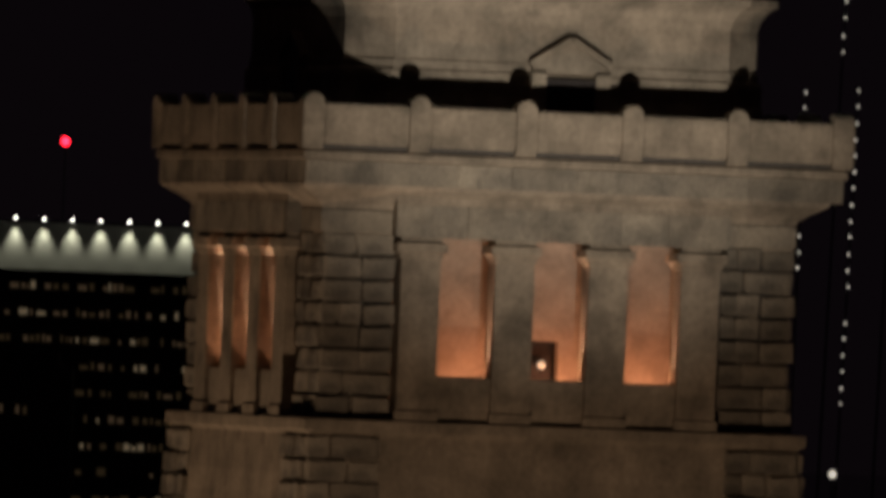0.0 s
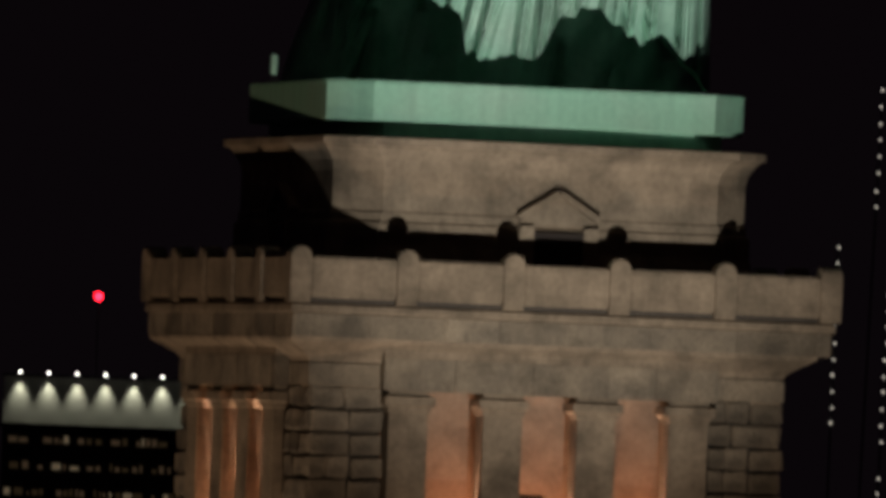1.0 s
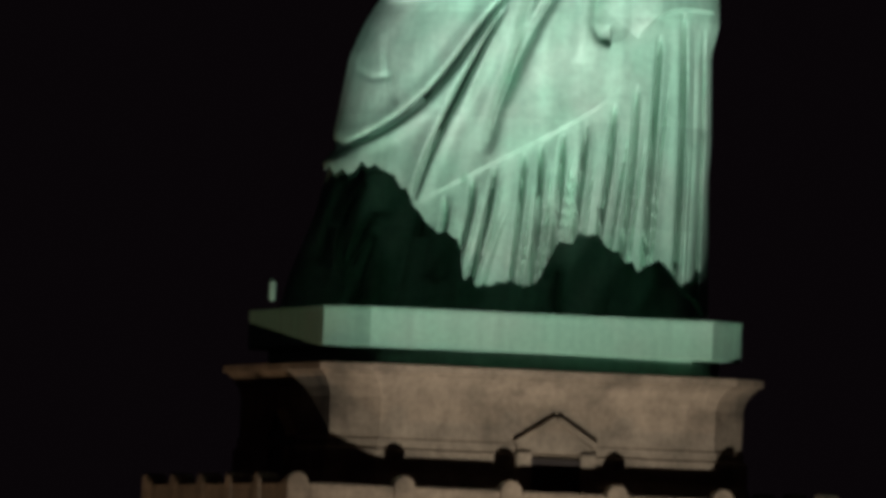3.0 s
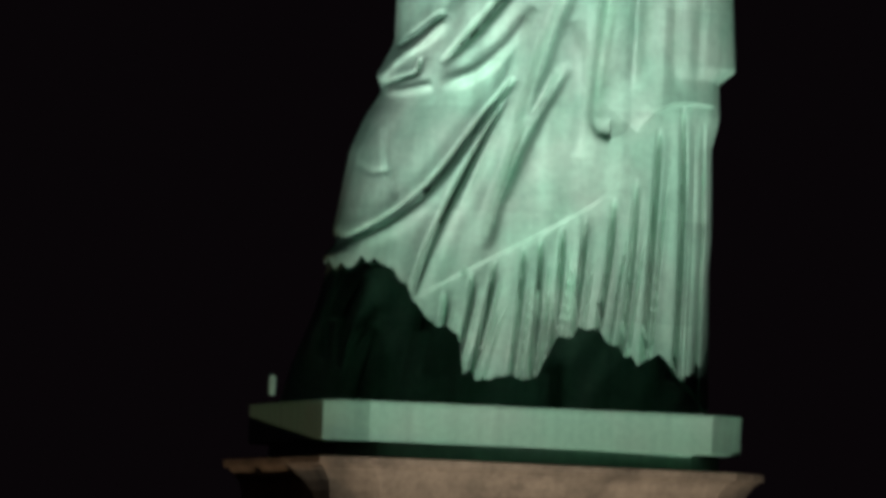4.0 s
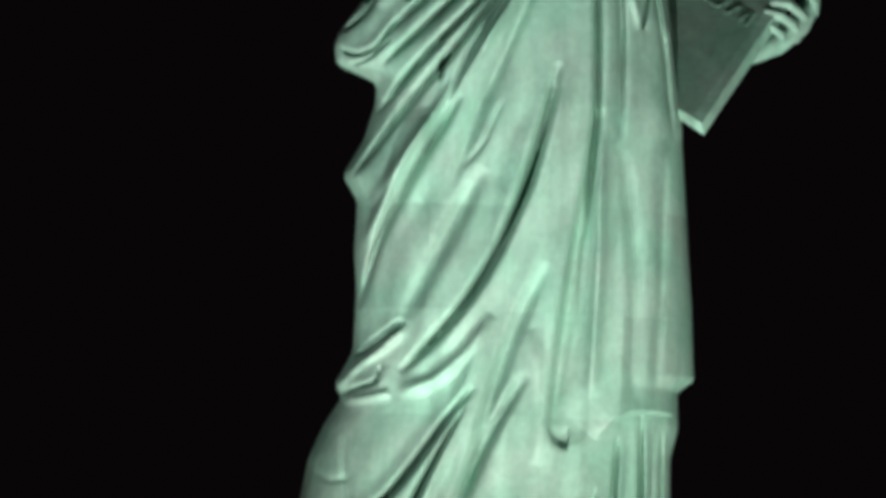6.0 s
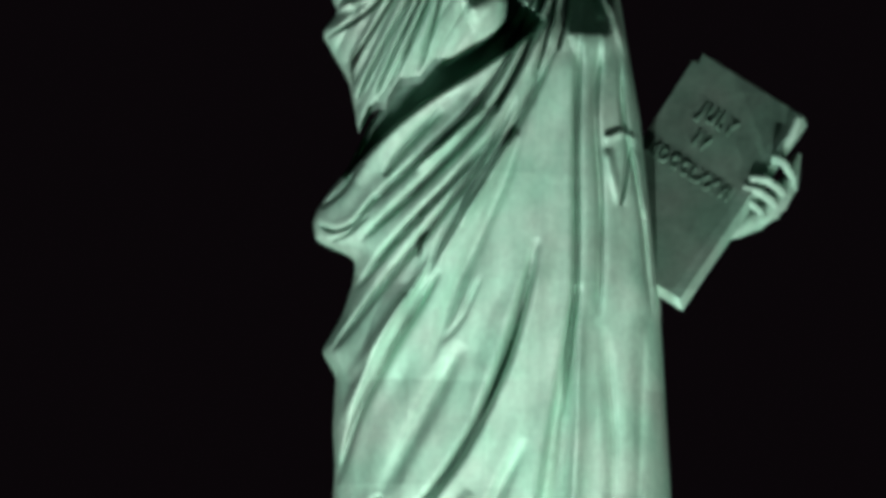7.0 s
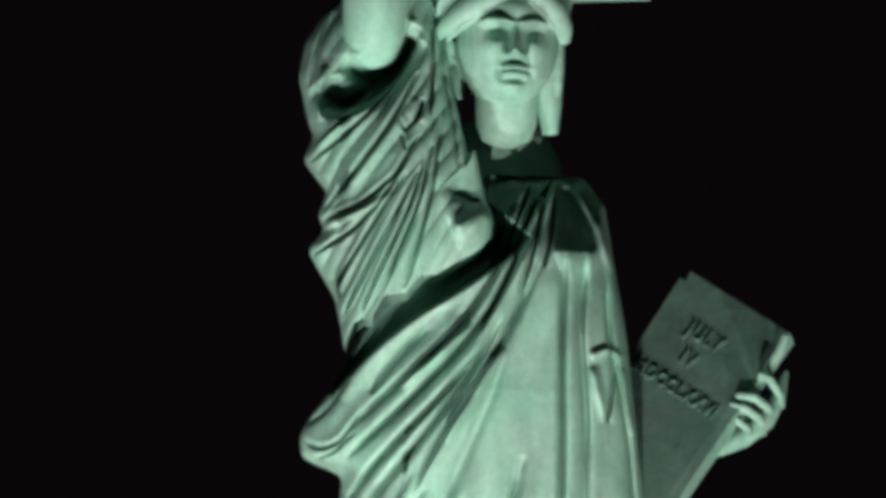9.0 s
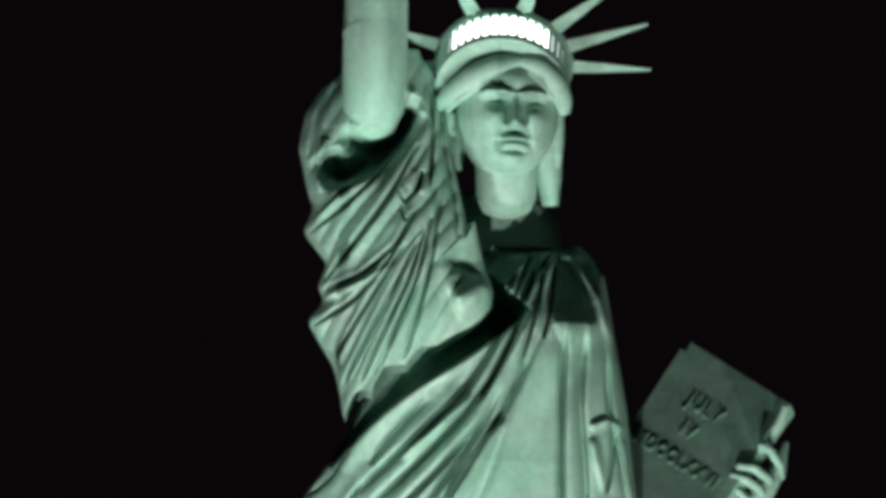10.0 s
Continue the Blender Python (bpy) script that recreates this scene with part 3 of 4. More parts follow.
ROBE_LEFT = [(-4.98, 50.82), (-5.24, 51.25), (-5.14, 51.48), (-4.81, 51.73), (-4.96, 52.13), (-4.82, 52.83), (-4.55, 54.51), (-4.12, 55.53), (-3.62, 56.35), (-3.88, 56.67),
             (-3.34, 57.73), (-3.33, 59.57), (-3.43, 60.64), (-3.40, 62.18), (-3.86, 62.89), (-3.30, 63.91), (-2.95, 65.51), (-2.99, 64.97), (-3.09, 65.80),
             (-3.73, 65.98), (-4.16, 66.13), (-4.26, 66.76), (-4.08, 67.19), (-3.32, 68.31), (-2.71, 69.67), (-1.92, 70.87), (-1.47, 72.40), (0.97, 74.68), (1.86, 75.35)]
ROBE_RIGHT = [(6.31, 47.32), (6.17, 51.25), (6.21, 52.25), (6.13, 54.92), (6.33, 55.76), (6.27, 56.96), (6.75, 57.11), (6.59, 59.45),
              (6.28, 62.68), (6.12, 64.35), (6.15, 64.47), (5.80, 66.64), (5.30, 70.13), (4.84, 72.30), (4.49, 74.04), (3.96, 74.69), (3.11, 75.08), (3.03, 75.42)]
# the robe is cut off along the plinth's shadow edge: shade put into the shape
SHADE_EDGE = [(-5.22, 51.09), (-4.56, 51.03), (-3.74, 51.23), (-3.06, 50.92), (-2.45, 50.12), (-1.67, 49.24), (-1.09, 49.18), (-0.95, 47.99), (-0.29, 47.72), (0.36, 47.94),
       (1.16, 47.64), (1.56, 48.87), (2.46, 49.31), (2.95, 49.30), (3.63, 48.78), (4.23, 48.42), (4.80, 48.61), (5.31, 48.26), (5.91, 47.59), (6.33, 47.11)]
ragged = random.Random(8)
SHADE_EDGE_X = np.linspace(-5.22, 6.33, 60)
SHADE_EDGE = [(x, np.interp(x, *zip(*SHADE_EDGE)) + ragged.uniform(-0.16, 0.16)) for x in SHADE_EDGE_X]
shell(statue_form, ROBE_LEFT, ROBE_RIGHT, SHADE_EDGE, 74.8, [(47, 5.0), (50, 4.6), (54, 4.2), (58, 3.9), (64, 3.5), (70, 3.0), (72.5, 2.6), (74.8, 1.3)],
      [(47, -0.2), (60, -0.1), (76, 0.2)], robe, 760, 500,
      extra=lambda x, z: 0.05 * np.sin(1.9 * x - 0.45 * z + 1.2 * np.sin(0.5 * z)) + 0.035 * np.sin(5.3 * x - 1.7 * z + 1.5 * np.sin(0.9 * z + x)) + 0.03 * np.sin(0.9 * z + 2.3 * x)
      - 0.62 * np.clip(z - 72.4 + 0.30 * np.clip(3.3 - x, 0, 4), 0, 2.6) * np.clip((x + 0.2) / 1.2, 0, 1) * np.clip((4.7 - x) / 0.6, 0, 1))

# ---- feet, and the robe's shaded foot: a mass set back to stay dark ----
under = Folds()
gather = random.Random(12)
for k in range(11):
    x, z = gather.uniform(-5.2, 5.2), gather.uniform(48.5, 52.0)
    under.line([(x * 0.9, z), (x + gather.uniform(-0.5, 0.5), z - 1.4), (x * 1.05, z - gather.uniform(2.0, 4.0))], gather.uniform(0.3, 0.8), gather.uniform(0.15, 0.4), ends=(0.3, 0.1))
shell(statue_form, [(-6.45, 46.9), (-6.1, 48.2), (-5.45, 49.9), (-5.1, 51.3), (-4.5, 53)], [(6.3, 46.9), (5.9, 49.0), (5.3, 53)], [(-7, 46.9), (7, 46.9)], 53.0, [(46, 1.9), (53, 1.7)], [(46, 3.9), (53, 3.8)], under, 120, 200,
      extra=lambda x, z: 0.12 * np.sin(2.3 * x + 1.1 * z) + 0.08 * np.sin(4.7 * x - 2.9 * z))
tube(statue_form, [(-6.54, -1.2, 47.2), (-6.54, -1.4, 47.7), (-6.59, -1.0, 47.8)], [0.10, 0.11, 0.04])

# ---- chest drapery and sleeve of the raised arm ----
chest = Folds()


def tuck(run, depth, width, kind):
    chest.line(run, depth * (1.15 if kind == "groove" else 1.0), width * 0.82, kind)


tuck([(-4.30, 74.73), (-3.33, 75.38), (-2.37, 76.33), (-1.34, 77.79)], 0.36, 0.09, "groove")
tuck([(-4.23, 75.01), (-3.18, 75.89), (-2.05, 76.85), (-1.20, 78.38)], 0.4, 0.11, "ridge")
tuck([(-3.78, 73.28), (-2.80, 74.48), (-1.85, 75.85), (-1.08, 77.55)], 0.5, 0.11, "groove")
tuck([(-3.82, 73.03), (-2.59, 73.49), (-1.63, 74.36), (-1.01, 75.55)], 0.55, 0.10, "groove")
tuck([(-3.90, 72.77), (-2.58, 73.24), (-1.61, 73.86)], 0.35, 0.1, "ridge")
tuck([(-4.03, 72.02), (-2.89, 72.64), (-1.93, 73.68), (-1.24, 75.04)], 0.5, 0.11, "groove")
tuck([(-3.33, 70.96), (-2.86, 71.81), (-2.08, 73.17), (-1.30, 74.54)], 0.5, 0.1, "groove")
tuck([(-3.04, 70.14), (-2.35, 71.66), (-1.58, 73.19), (-0.89, 74.72)], 0.6, 0.11, "groove")
tuck([(-2.47, 70.32), (-1.86, 71.85), (-1.17, 73.37), (-0.74, 75.06)], 0.5, 0.1, "groove")
tuck([(-1.99, 70.76), (-1.53, 71.86), (-0.85, 73.72), (-0.58, 75.40)], 0.45, 0.1, "groove")
tuck([(-1.25, 71.04), (-0.88, 72.38), (-0.53, 73.90), (-0.37, 76.24)], 0.4, 0.12, "groove")
tuck([(-1.51, 75.70), (-1.36, 75.12), (-0.93, 75.63)], 0.2, 0.08, "groove")
tuck([(-1.61, 76.19), (-1.43, 75.70), (-0.95, 76.22)], 0.18, 0.08, "groove")
tuck([(-0.92, 76.72), (-1.00, 76.30), (-1.11, 76.05)], 0.5, 0.14, "groove")
tuck([(-0.58, 79.57), (-0.42, 77.74), (-0.03, 76.25), (0.19, 74.76)], 0.5, 0.12, "groove")
tuck([(-0.82, 79.40), (-0.67, 77.73), (-0.70, 76.23)], 0.45, 0.11, "groove")
tuck([(-1.23, 79.22), (-1.77, 78.03), (-2.55, 76.83), (-3.60, 75.96)], 0.55, 0.12, "ridge")
tuck([(-1.05, 78.97), (-1.50, 77.70), (-2.37, 76.50), (-3.68, 75.70)], 0.45, 0.09, "groove")
tuck([(-3.87, 77.20), (-3.63, 76.62), (-3.05, 76.64), (-2.23, 77.17), (-1.38, 78.71)], -2.6, 0.5, "ridge")
tuck([(-3.42, 77.77), (-2.74, 77.36), (-1.92, 77.69), (-1.22, 78.97)], -1.3, 0.30, "ridge")
tuck([(-3.83, 77.62), (-4.04, 76.61), (-3.93, 75.94)], 0.5, 0.14, "ridge")
tuck([(-3.65, 79.30), (-4.11, 78.28), (-4.31, 76.93)], 0.3, 0.16, "groove")
tuck([(0.22, 76.26), (0.66, 75.61), (1.52, 74.64)], 0.2, 0.08, "ridge")
tuck([(0.27, 76.93), (0.73, 75.95), (1.68, 75.06)], 0.25, 0.08, "groove")
tuck([(0.05, 74.45), (0.40, 74.15), (0.95, 74.05)], -1.3, 0.40, "ridge")
tuck([(0.10, 72.75), (0.75, 73.03), (1.20, 73.46)], 0.7, 0.45, "ridge")
CHEST_LEFT = [(-3.04, 69.46), (-3.34, 70.84), (-3.91, 71.74), (-4.18, 72.20), (-3.70, 72.84), (-3.93, 73.21), (-3.66, 73.93), (-4.43, 74.87), (-4.14, 75.58),
              (-4.32, 76.00), (-4.66, 77.38), (-4.50, 78.42), (-4.03, 79.28), (-3.39, 79.94), (-2.73, 80.25)]
CHEST_RIGHT = [(-2.46, 69.41), (-0.51, 70.79), (1.22, 72.52), (1.26, 73.40), (0.95, 74.05), (0.58, 74.60), (0.42, 75.30), (0.05, 76.60), (-0.35, 78.48), (-0.86, 79.97), (-1.20, 80.21)]
CHEST_HEM = [(-3.31, 70.76), (-2.97, 69.31), (-2.69, 69.95), (-2.45, 70.13), (-2.12, 70.06), (-1.81, 70.82), (-1.15, 70.93), (-0.92, 71.43), (-0.34, 71.51), (-0.02, 71.75), (0.63, 72.16), (1.23, 72.93), (1.78, 74.62)]
shell(statue_form, CHEST_LEFT, CHEST_RIGHT, CHEST_HEM, 80.4, [(68, 1.5), (71, 2.0), (75, 2.2), (78, 1.9), (80.5, 1.2)], [(68, -1.9), (72, -1.7), (76, -1.2), (80.5, -0.4)], chest, 460, 360,
      extra=lambda x, z: 0.13 * (np.abs(np.sin((0.86 * x - 0.5 * z) * math.pi / 0.46 + 0.9 * np.sin(0.8 * z + 0.5 * x))) - 0.6) * np.clip((75.2 - z + 1.2 * (x + 4)) / 1.0, 0.35, 1) * np.clip((0.9 - x) / 0.8, 0, 1))

# shoulder mass behind the neck and the far shoulder
ball(statue_form, (1.25, 1.5, 74.9), (1.95, 0.8, 1.75), rows=40, cols=60)
# raised arm, bare to the elbow
tube(statue_form, [(-2.5, -1.7, 77.85), (-2.49, -1.9, 78.0), (-2.47, -2.1, 78.5), (-2.46, -2.3, 79.6), (-2.47, -2.3, 80.7), (-2.48, -2.28, 80.74), (-2.48, -2.26, 80.8), (-2.49, -2.2, 81.6), (-2.53, -1.9, 83.6), (-2.58, -1.8, 85.0)],
     [0.3, 0.68, 0.90, 0.95, 0.95, 0.97, 0.94, 0.93, 0.88, 0.7], 48)

# ---- neck, head and hair ----
tube(statue_form, [(1.55, -0.45, 75.55), (1.54, -0.45, 75.75), (1.52, -0.55, 76.2), (1.47, -0.7, 77.4)], [0.25, 0.70, 0.90, 0.92], 30)


def head(form):
    cx, cz = (1.46, 78.48)
    hw, hz = 1.52, 2.05
    R, C = 130, 150
    th = np.linspace(0.03, np.pi - 0.03, R)[:, None]
    ph = np.linspace(0, 2 * np.pi, C, endpoint=False)[None, :]
    nx, ny, nz = np.sin(th) * np.cos(ph), np.sin(th) * np.sin(ph), np.cos(th) * np.ones_like(ph)
    # the jaw narrows below the cheeks
    jaw = 1 - 0.27 * np.clip(-nz - 0.1, 0, 1) ** 1.2
    full = np.sin(th) ** np.where(nz < 0, -0.42, -0.65)
    x, y, z = nx * hw * jaw * full, ny * 1.75 * full, nz * np.where(nz < 0, 1.72, hz)
    front = np.clip(-ny, 0, 1) ** 0.5

    def bump(px, pz, wx, wz, a):
        nonlocal y
        y = y - front * a * np.exp(-((x - px) / wx) ** 2 - ((z - pz) / wz) ** 2)

    mid = 0.30
    for e in (-1, 1):
        for k in range(5):
            bump(mid + e * (0.22 + 0.19 * k), 0.60 + 0.05 * math.sin(k * 0.7), 0.17, 0.085, 0.23)   # brow
    bump(mid, 1.02, 1.0, 0.5, 0.26)           # forehead
    for e in (-1, 1):
        bump(mid + e * 0.50, 0.34, 0.30, 0.18, -0.52)   # sockets
        bump(mid + e * 0.54, 0.28, 0.22, 0.08, 0.22)    # lids
        bump(mid + e * 0.28, 0.0, 0.11, 0.36, -0.32)
        bump(mid + e * 0.17, -0.34, 0.09, 0.08, 0.16)
        bump(mid + e * 0.66, -0.10, 0.34, 0.30, 0.12)   # cheeks
    for k in range(9):
        bump(mid, 0.50 - 0.10 * k, 0.08 + 0.008 * k, 0.10, 0.14 + 0.055 * k)   # nose
    bump(mid, -0.36, 0.24, 0.09, 0.16)
    bump(mid, -0.55, 0.22, 0.07, -0.24)
    bump(mid, -0.72, 0.36, 0.07, 0.30)          # lips
    bump(mid, -0.81, 0.42, 0.03, -0.26)
    for e in (-1, 1):
        bump(mid + e * 0.46, -0.90, 0.12, 0.14, -0.20)
        bump(mid + e * 0.40, -0.55, 0.08, 0.22, -0.12)
    bump(mid, -0.90, 0.30, 0.07, 0.22)
    bump(mid, -1.08, 0.34, 0.08, -0.22)
    bump(mid - 0.05, -1.36, 0.36, 0.24, 0.26)    # chin
    form.grid(np.stack([x + cx, y - 1.0, z + cz], -1), cap0=True, cap1=True)


head(statue_form)
# rolled hair over the brow, parted in the middle
def lock(run, radii):
    p = [(a, y, b) for a, b, y in run]
    n = len(p)
    u = np.linspace(0, n - 1, n * 4)
    tube(statue_form, [[np.interp(k, range(n), [q[c] for q in p]) for c in range(3)] for k in u], [np.interp(k, range(n), radii) for k in u], 16)


lock([(1.83, 80.06, -2.45), (1.25, 79.90, -2.5), (0.55, 79.56, -2.35), (-0.10, 79.12, -1.9), (-0.58, 78.76, -1.4)], [0.22, 0.38, 0.43, 0.38, 0.20])
lock([(1.83, 80.06, -2.45), (2.36, 79.94, -2.4), (2.85, 79.52, -2.1), (3.10, 79.02, -1.7), (3.16, 78.66, -1.5)], [0.22, 0.34, 0.36, 0.30, 0.18])
lock([(1.60, 79.72, -2.62), (0.80, 79.42, -2.60), (0.15, 78.98, -2.25), (-0.30, 78.62, -1.6)], [0.06, 0.12, 0.13, 0.10])
lock([(2.06, 79.74, -2.60), (2.50, 79.46, -2.40), (2.80, 79.05, -2.1)], [0.06, 0.11, 0.10])
lock([(2.54, 78.52, -0.6), (2.70, 77.69, -0.5), (2.75, 76.8, -0.4), (2.82, 76.0, -0.3)], [0.42, 0.42, 0.38, 0.24])
lock([(2.95, 78.86, -0.9), (2.97, 77.86, -0.8), (3.01, 77.11, -0.7)], [0.2, 0.2, 0.12])
lock([(-0.21, 78.58, -1.0), (-0.24, 78.16, -1.0), (-0.07, 77.95, -1.05)], [0.2, 0.16, 0.08])
lock([(-0.28, 78.41, 0.2), (-0.05, 77.60, 0.2), (0.10, 77.00, 0.3)], [0.36, 0.30, 0.10])

# ---- diadem: a tilted band with windows and seven rays ----
CX, CZ = (1.30, 79.84)
CENTRE = np.array([CX, -0.9, CZ])
TILT = radians(47)
FORE = np.array([0, -math.cos(TILT), math.sin(TILT)])
AXIS = np.array([0, math.sin(TILT) * 1.0, math.cos(TILT)])
SIDE = np.array([1.0, 0, 0])


def around(a, r, h):
    return CENTRE + r * (math.sin(a) * SIDE + math.cos(a) * FORE) + h * AXIS


def band(r0, h0, r1, h1, thick, mat=0, a0=-115, a1=115, n=92):
    A = np.radians(np.linspace(a0, a1, n))
    rows = [[around(a, r, h) for a in A] for r, h in ((r0, h0), (r1, h1), (r1 - thick, h1), (r0 - thick, h0), (r0, h0))]
    statue_form.grid(np.array(rows), wrap=False, mat=mat)


band(1.96, -0.86, 1.99, -0.66, 0.5)
band(2.0, 0.28, 2.06, 0.46, 0.6)
band(1.80, -0.68, 1.84, 0.3, 0.1)
COUNT = 25
for i in range(COUNT + 1):
    a = radians(-100 + 200 * i / COUNT)
    for r, w in ((1.98, 0.05),):
        quad = [around(a + s * w / 2, rr, hh) for hh in (-0.7, 0.32) for s, rr in ((-1, r), (1, r), (1, r - 0.16), (-1, r - 0.16))]
        statue_form.add(quad, [(0, 1, 5, 4), (1, 2, 6, 5), (2, 3, 7, 6), (3, 0, 4, 7)])
for i in range(COUNT):
    a = -100 + 200 * (i + 0.5) / COUNT
    A = np.radians(np.linspace(a - 3.0, a + 3.0, 4))
    statue_form.grid(np.array([[around(b, 1.9, h) for b in A] for h in (-0.62, -0.2, 0.1, 0.26)]), wrap=False, mat=1 if -50 < a < 48 else 2)
ball(statue_form, tuple(CENTRE + np.array([0, 0.9, 0.1])), (1.7, 1.7, 1.6), rows=30, cols=40)
for deg, length in ((-97, 2.5), (-74, 2.5), (-27, 2.6), (16, 2.6), (48, 2.6), (70, 2.55), (92, 2.4)):
    a = radians(deg)
    base, tip = around(a, 1.95, 0.5), around(a, 1.95 + length, 0.6)
    across = np.cross(tip - base, AXIS)
    across /= np.linalg.norm(across)
    ring = [base + 0.24 * across, base + 0.14 * AXIS, base - 0.24 * across, base - 0.14 * AXIS]
    end = [tip + 0.04 * across, tip + 0.03 * AXIS, tip - 0.04 * across, tip - 0.03 * AXIS]
    statue_form.add(ring + end, [(0, 1, 5, 4), (1, 2, 6, 5), (2, 3, 7, 6), (3, 0, 4, 7), (7, 6, 5, 4), (0, 1, 2, 3)])

# ---- tablet with its date, forearm and grip ----
TA = Vector((7.08, 72.48, 0)).xzy
TB = Vector((10.23, 70.53, 0)).xzy
TC = Vector((6.74, 64.63, 0)).xzy
for v, y in ((TA, 4.7), (TB, 2.9), (TC, -1.4)):
    v.y = y
EX = (TB - TA).normalized()
EN = EX.cross(TC - TB).normalized()
EN = EN if EN.y < 0 else -EN
EY = (TB - TC).normalized()
WIDE, HIGH = (TB - TA).length, (TC - TB).length


def on_tablet(u, v, w):
    return TA + EX * u + EY * (v - 0.0) + EN * w


out = [(WIDE, -HIGH), (WIDE, 0), (0, 0), (0.05, -0.38), (-0.16, -0.42), (-0.05, -HIGH * 0.6), (0.48, -HIGH)]
# the right and lower edges slope back
front = [on_tablet(u - (0.13 if u == WIDE else 0), v + (0.10 if v == -HIGH else 0), 0) for u, v in out]
rear = [on_tablet(u, v, -0.32) for u, v in out]
k = len(out)
statue_form.add(front + rear, [tuple(range(k)), tuple(range(2 * k - 1, k - 1, -1))] + [(i, i + k, (i + 1) % k + k, (i + 1) % k) for i in range(k)])


def carve(words, size, u, v):
    """Raised letters of the built-in font, laid on the tablet."""
    cu = bpy.data.curves.new("letters", "FONT")
    cu.body, cu.size, cu.extrude, cu.offset, cu.align_x, cu.space_character = words, size, 0.03, 0.004, "CENTER", 1.3
    ob = bpy.data.objects.new("letters", cu)
    scene.collection.objects.link(ob)
    me = ob.evaluated_get(bpy.context.evaluated_depsgraph_get()).to_mesh()
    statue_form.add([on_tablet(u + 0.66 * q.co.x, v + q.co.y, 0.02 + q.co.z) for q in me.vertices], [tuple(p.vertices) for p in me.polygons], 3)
    bpy.data.objects.remove(ob)


carve("JULY", 0.80, 1.70, -2.05)
carve("IV", 0.80, 1.64, -3.05)
carve("MDCCLXXVI", 0.70, 1.86, -4.15)

# the holding grip: fingers bent over the edge of the tablet
for run, r in (
        ([(9.93, 68.32, 1.9), (9.88, 68.72, 1.3), (9.50, 69.24, 0.95), (9.17, 69.40, 1.0), (9.13, 69.15, 1.15)], 0.155),
        ([(9.74, 68.08, 1.8), (9.53, 68.30, 1.1), (8.98, 68.65, 0.75), (8.50, 68.67, 0.8), (8.30, 68.51, 1.0)], 0.165),
        ([(9.52, 67.73, 1.6), (9.26, 67.98, 0.9), (8.76, 68.28, 0.6), (8.31, 68.38, 0.7), (8.11, 68.30, 0.9)], 0.165),
        ([(9.11, 67.40, 1.4), (8.95, 67.63, 0.7), (8.57, 67.90, 0.5), (8.24, 67.97, 0.6), (8.13, 67.80, 0.8)], 0.145)):
    # short, half-curled fingers
    a0, b0, y0 = run[1]
    p = [(a0 + 0.78 * (a - a0), y + 0.7, b0 + 0.78 * (b - b0)) for a, b, y in run]
    u = np.linspace(0, 4, 17)
    tube(statue_form, [[np.interp(k, range(5), [q[c] for q in p]) for c in range(3)] for k in u], [0.88 * r * (1.0 - 0.07 * abs(k % 1.3 - 0.65)) * (1 if k < 3.5 else 0.75) for k in u], 14)
p = [(a, y + 0.7, b) for a, b, y in [(10.02, 69.46, 2.2), (9.80, 68.65, 1.9), (9.43, 67.98, 1.6), (8.79, 67.39, 1.3), (8.16, 67.00, 1.0), (7.76, 66.78, 1.1)]]
tube(statue_form, p, [0.10, 0.28, 0.36, 0.34, 0.22, 0.08], 18)
tube(statue_form, [(9.36, 2.4, 69.24), (9.62, 2.2, 69.61), (9.82, 2.1, 69.94), (9.99, 2.15, 70.45)], [0.2, 0.17, 0.15, 0.13], 14)
tube(statue_form, [(p[2][0], 3.7, p[2][2]), (p[4][0] - 1.6, 3.6, p[4][2] + 0.2), (p[4][0] - 4.2, 1.6, p[4][2] + 0.8)], [0.4, 0.8, 1.0], 20)

me = bpy.data.meshes.new("statue")
me.from_pydata(np.concatenate(statue_form.v).tolist(), [], statue_form.f)
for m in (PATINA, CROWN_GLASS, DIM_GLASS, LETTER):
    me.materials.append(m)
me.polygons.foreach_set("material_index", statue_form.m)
me.update()
b = bmesh.new()
b.from_mesh(me)
bmesh.ops.recalc_face_normals(b, faces=b.faces)
b.to_mesh(me)
b.free()
me.polygons.foreach_set("use_smooth", [len(p.vertices) == 4 for p in me.polygons])
me.set_sharp_from_angle(angle=radians(50))
statue = tagged(new("statue", me), "green copper statue in a draped robe, holding a tablet", "statue")
# ---- far shore ----
far_building = tagged(new("office_building"), "far dark office block with a floodlit top band", "building")
part("wall", box(-61, 20, 2006, 2040, 0, 43.2, 0), FACADE, far_building)
part("top_band", box(-61, 20, 2006.5, 2040, 43.2, 50.2, 0), PALE, far_building, "pale floodlit cladding")
part("ledge", box(-61.4, 20.4, 2004.2, 2008, 42.6, 43.2, 0), STEEL, far_building)
part("parapet_cap", box(-61.2, 20.2, 2006.2, 2040, 50.2, 50.5, 0), STEEL, far_building)
bulbs = random.Random(3)
for i in range(10):
    x = -58.6 + 4.2 * i
    bm = bmesh.new()
    bmesh.ops.create_icosphere(bm, subdivisions=2, radius=0.2, matrix=Matrix.Translation((x, 2004.6, 50.75)))
    lamp = part("lamp", bm, WHITE_LAMP, far_building)
    part("bracket", box(x - 0.08, x + 0.08, 2004.6, 2006.4, 50.55, 50.75, 0), STEEL, lamp)
    spot((x, 2005.5, 50.35), (x, 2006.4, 46.0), 1300, (1.0, 0.98, 0.80), 62, 1.0, 0.2)
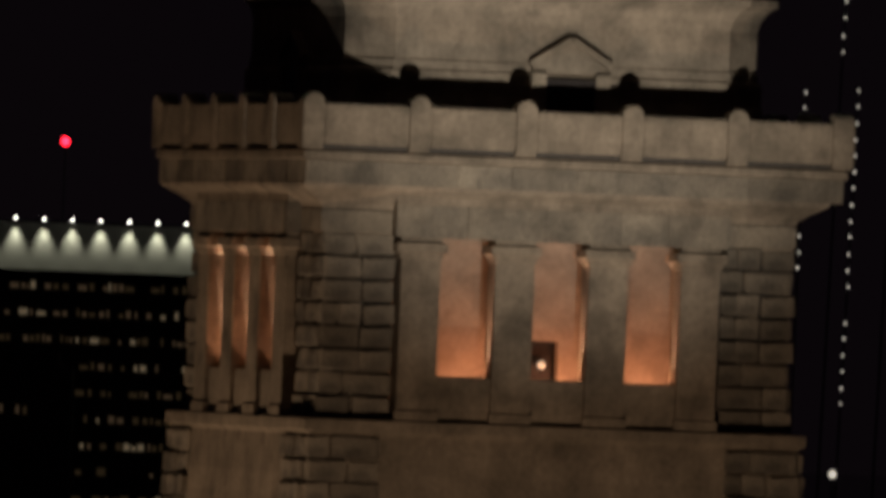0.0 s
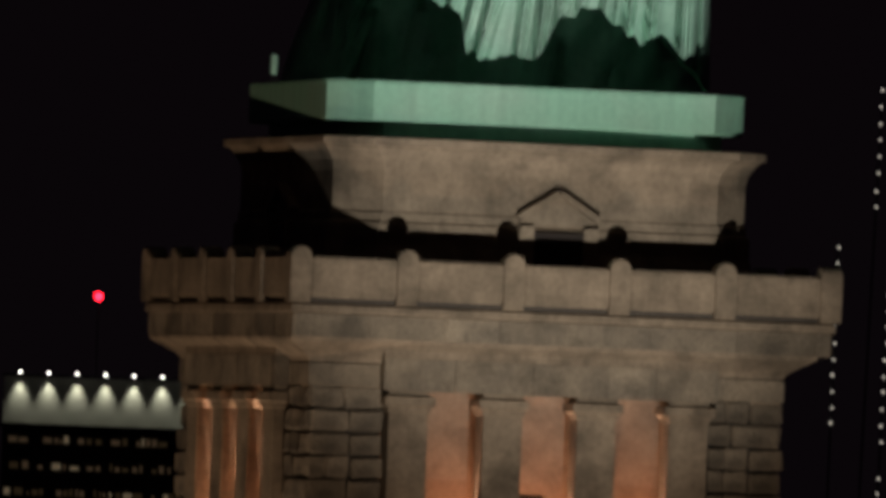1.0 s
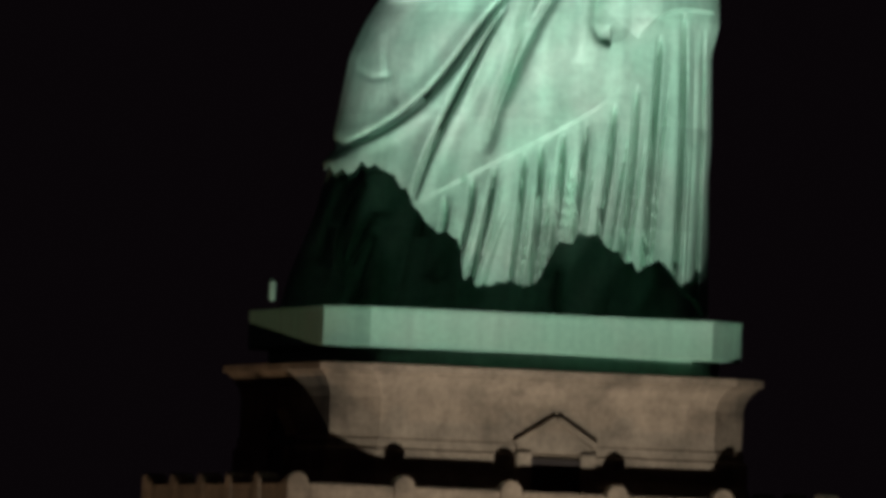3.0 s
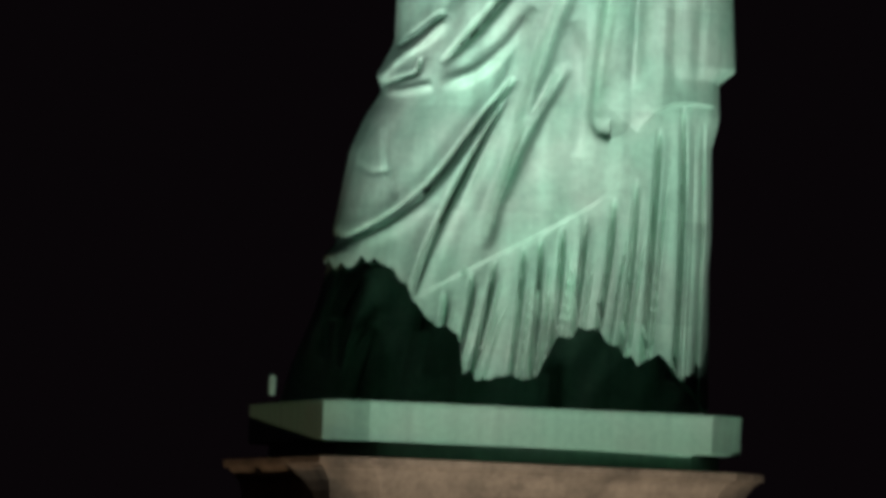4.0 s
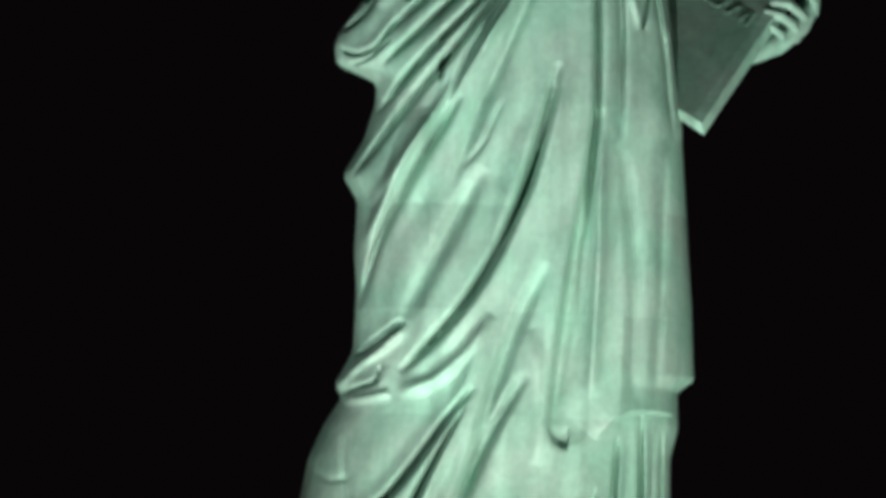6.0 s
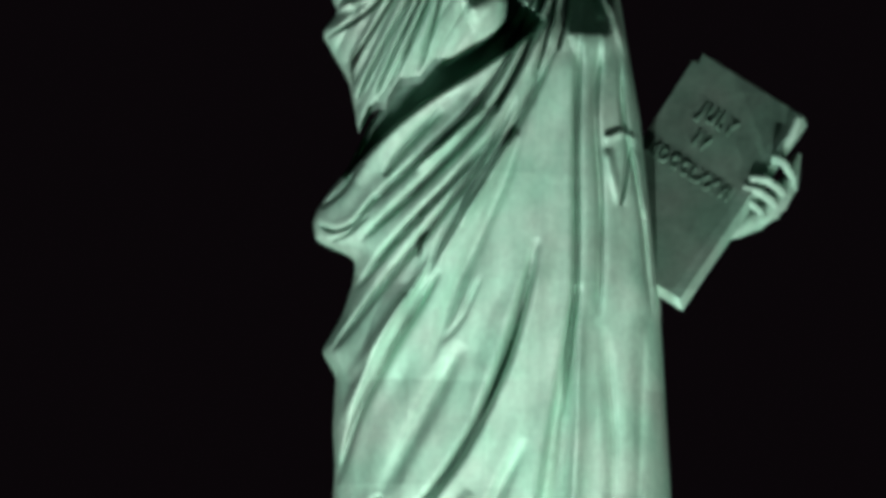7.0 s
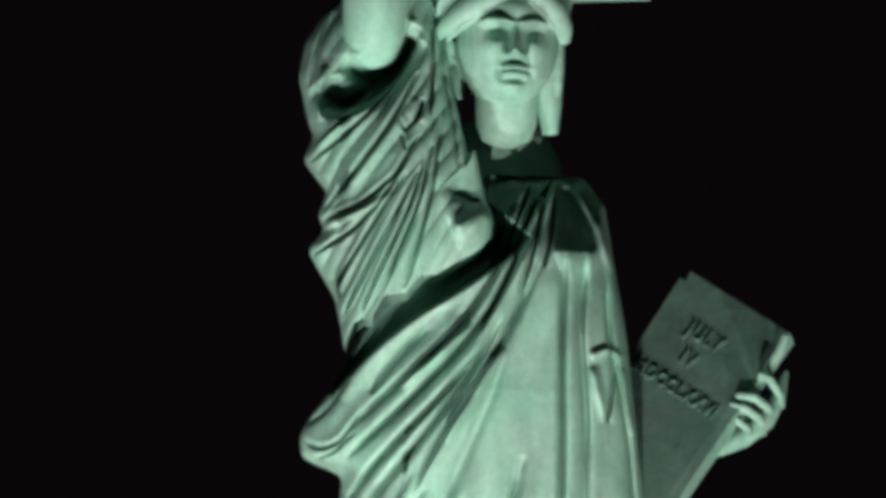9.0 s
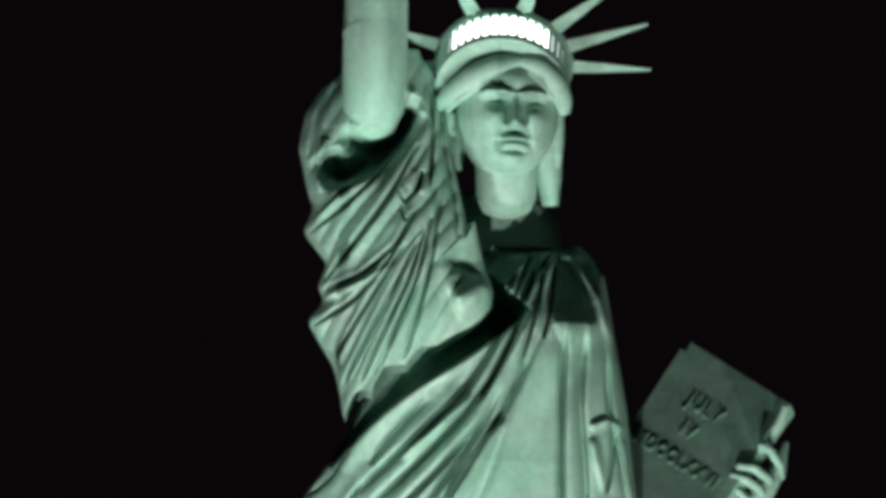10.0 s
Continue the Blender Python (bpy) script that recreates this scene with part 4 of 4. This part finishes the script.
# lit windows; extra dim panes are added among them to brighten the unlit facade
for row in range(10):
    z = 40.4 - 3.9 * row
    x = -60.5 + bulbs.uniform(0, 2)
    while x < -28:
        w = bulbs.choice((0.35, 0.5, 0.7, 0.9, 1.3))
        if bulbs.random() < 0.86:
            pane = WINDOW_GLOW[bulbs.choice((0, 0, 0, 1, 1, 2) if row != 1 else (0, 1, 1, 2))]
            part("window", box(x, x + w, 2005.9, 2006.05, z, z + bulbs.uniform(0.6, 1.2), 0), pane, far_building)
        x += w + bulbs.choice((0.25, 0.4, 0.6, 1.4))

near_block = tagged(new("dark_building"), "unlit block with a rounded roof before the offices", "building")
bm = box(-72, -44.5, 1960, 1990, 0, 31.2, 0)
bmesh.ops.bevel(bm, geom=[e for e in bm.edges if e.verts[0].co.z > 31 and e.verts[1].co.z > 31 and e.verts[0].co.x > -45 and e.verts[1].co.x > -45], offset=2.2, segments=5, affect="EDGES")
part("wall", bm, FACADE, near_block)
for x, z, k in ((-57.0, 25.6, 2), (-57.2, 22.2, 1), (-54.9, 22.2, 1), (-52.5, 22.1, 1), (-51.4, 22.0, 0), (-55.8, 25.4, 0)):
    part("window", box(x, x + 0.55, 1959.9, 1960.05, z, z + 1.2, 0), WINDOW_GLOW[k], near_block)

def lamp_pole(x, z_top, rows, lean=0.02):
    ob = tagged(new("light_pole"), "slim dark pole strung with small warm lamps", "light pole", "strung light poles")
    bm = box(x - 0.18, x + 0.18, 2006, 2006.36, 0, z_top, 0, taper=0.05)
    for v in bm.verts:
        v.co.x += lean * (v.co.z - z_top)
    part("pole", bm, STEEL, ob)
    for z0, step, count in rows:
        for i in range(count):
            bm = bmesh.new()
            z = z0 - step * i + bulbs.uniform(-0.15, 0.15)
            bmesh.ops.create_icosphere(bm, subdivisions=2, radius=0.20 * bulbs.uniform(0.85, 1.12), matrix=Matrix.Translation((x + lean * (z - z_top) + bulbs.uniform(-0.12, 0.12), 2005.7, z)))
            part("lamp", bm, STRING_LAMP, ob)


lamp_pole(67.2, 98.0, ((97.3, 2.48, 8),))
lamp_pole(69.4, 75.0, ((74.4, 2.43, 13), (40.0, 2.42, 6)))
lamp_pole(61.5, 74.4, ((73.8, 2.36, 12),), 0.006)
lamp_pole(75.4, 101.6, ((101.0, 2.45, 11),))
yard = tagged(new("yard_lamp"), "large warm yard lamp on a short post", "lamp")
part("post", box(67.5, 67.8, 2006, 2006.3, 0, 17.0, 0), STEEL, yard)
bm = bmesh.new()
bmesh.ops.create_icosphere(bm, subdivisions=2, radius=0.6, matrix=Matrix.Translation((67.65, 2005.6, 17.5)))
part("globe", bm, STRING_LAMP, yard)


def mast(x, y, z0, z1, size=0.62):
    ob = tagged(new("radio_mast"), "slim dark mast with a lit red beacon", "mast", "red beacon masts")
    part("pole", box(x - 0.12, x + 0.12, y - 0.12, y + 0.12, z0, z1, 0, taper=0.04), STEEL, ob)
    bm = bmesh.new()
    bmesh.ops.create_icosphere(bm, subdivisions=2, radius=size, matrix=Matrix.Translation((x, y - 0.3, z1 + 0.4)))
    part("beacon", bm, RED_LAMP, ob, "glowing red beacon")


mast(-47.6, 2012, 50.2, 62.0)
mast(-63.3, 2012, 0, 50.8, 0.36)
mast(-67.9, 2012, 0, 62.8, 0.5)
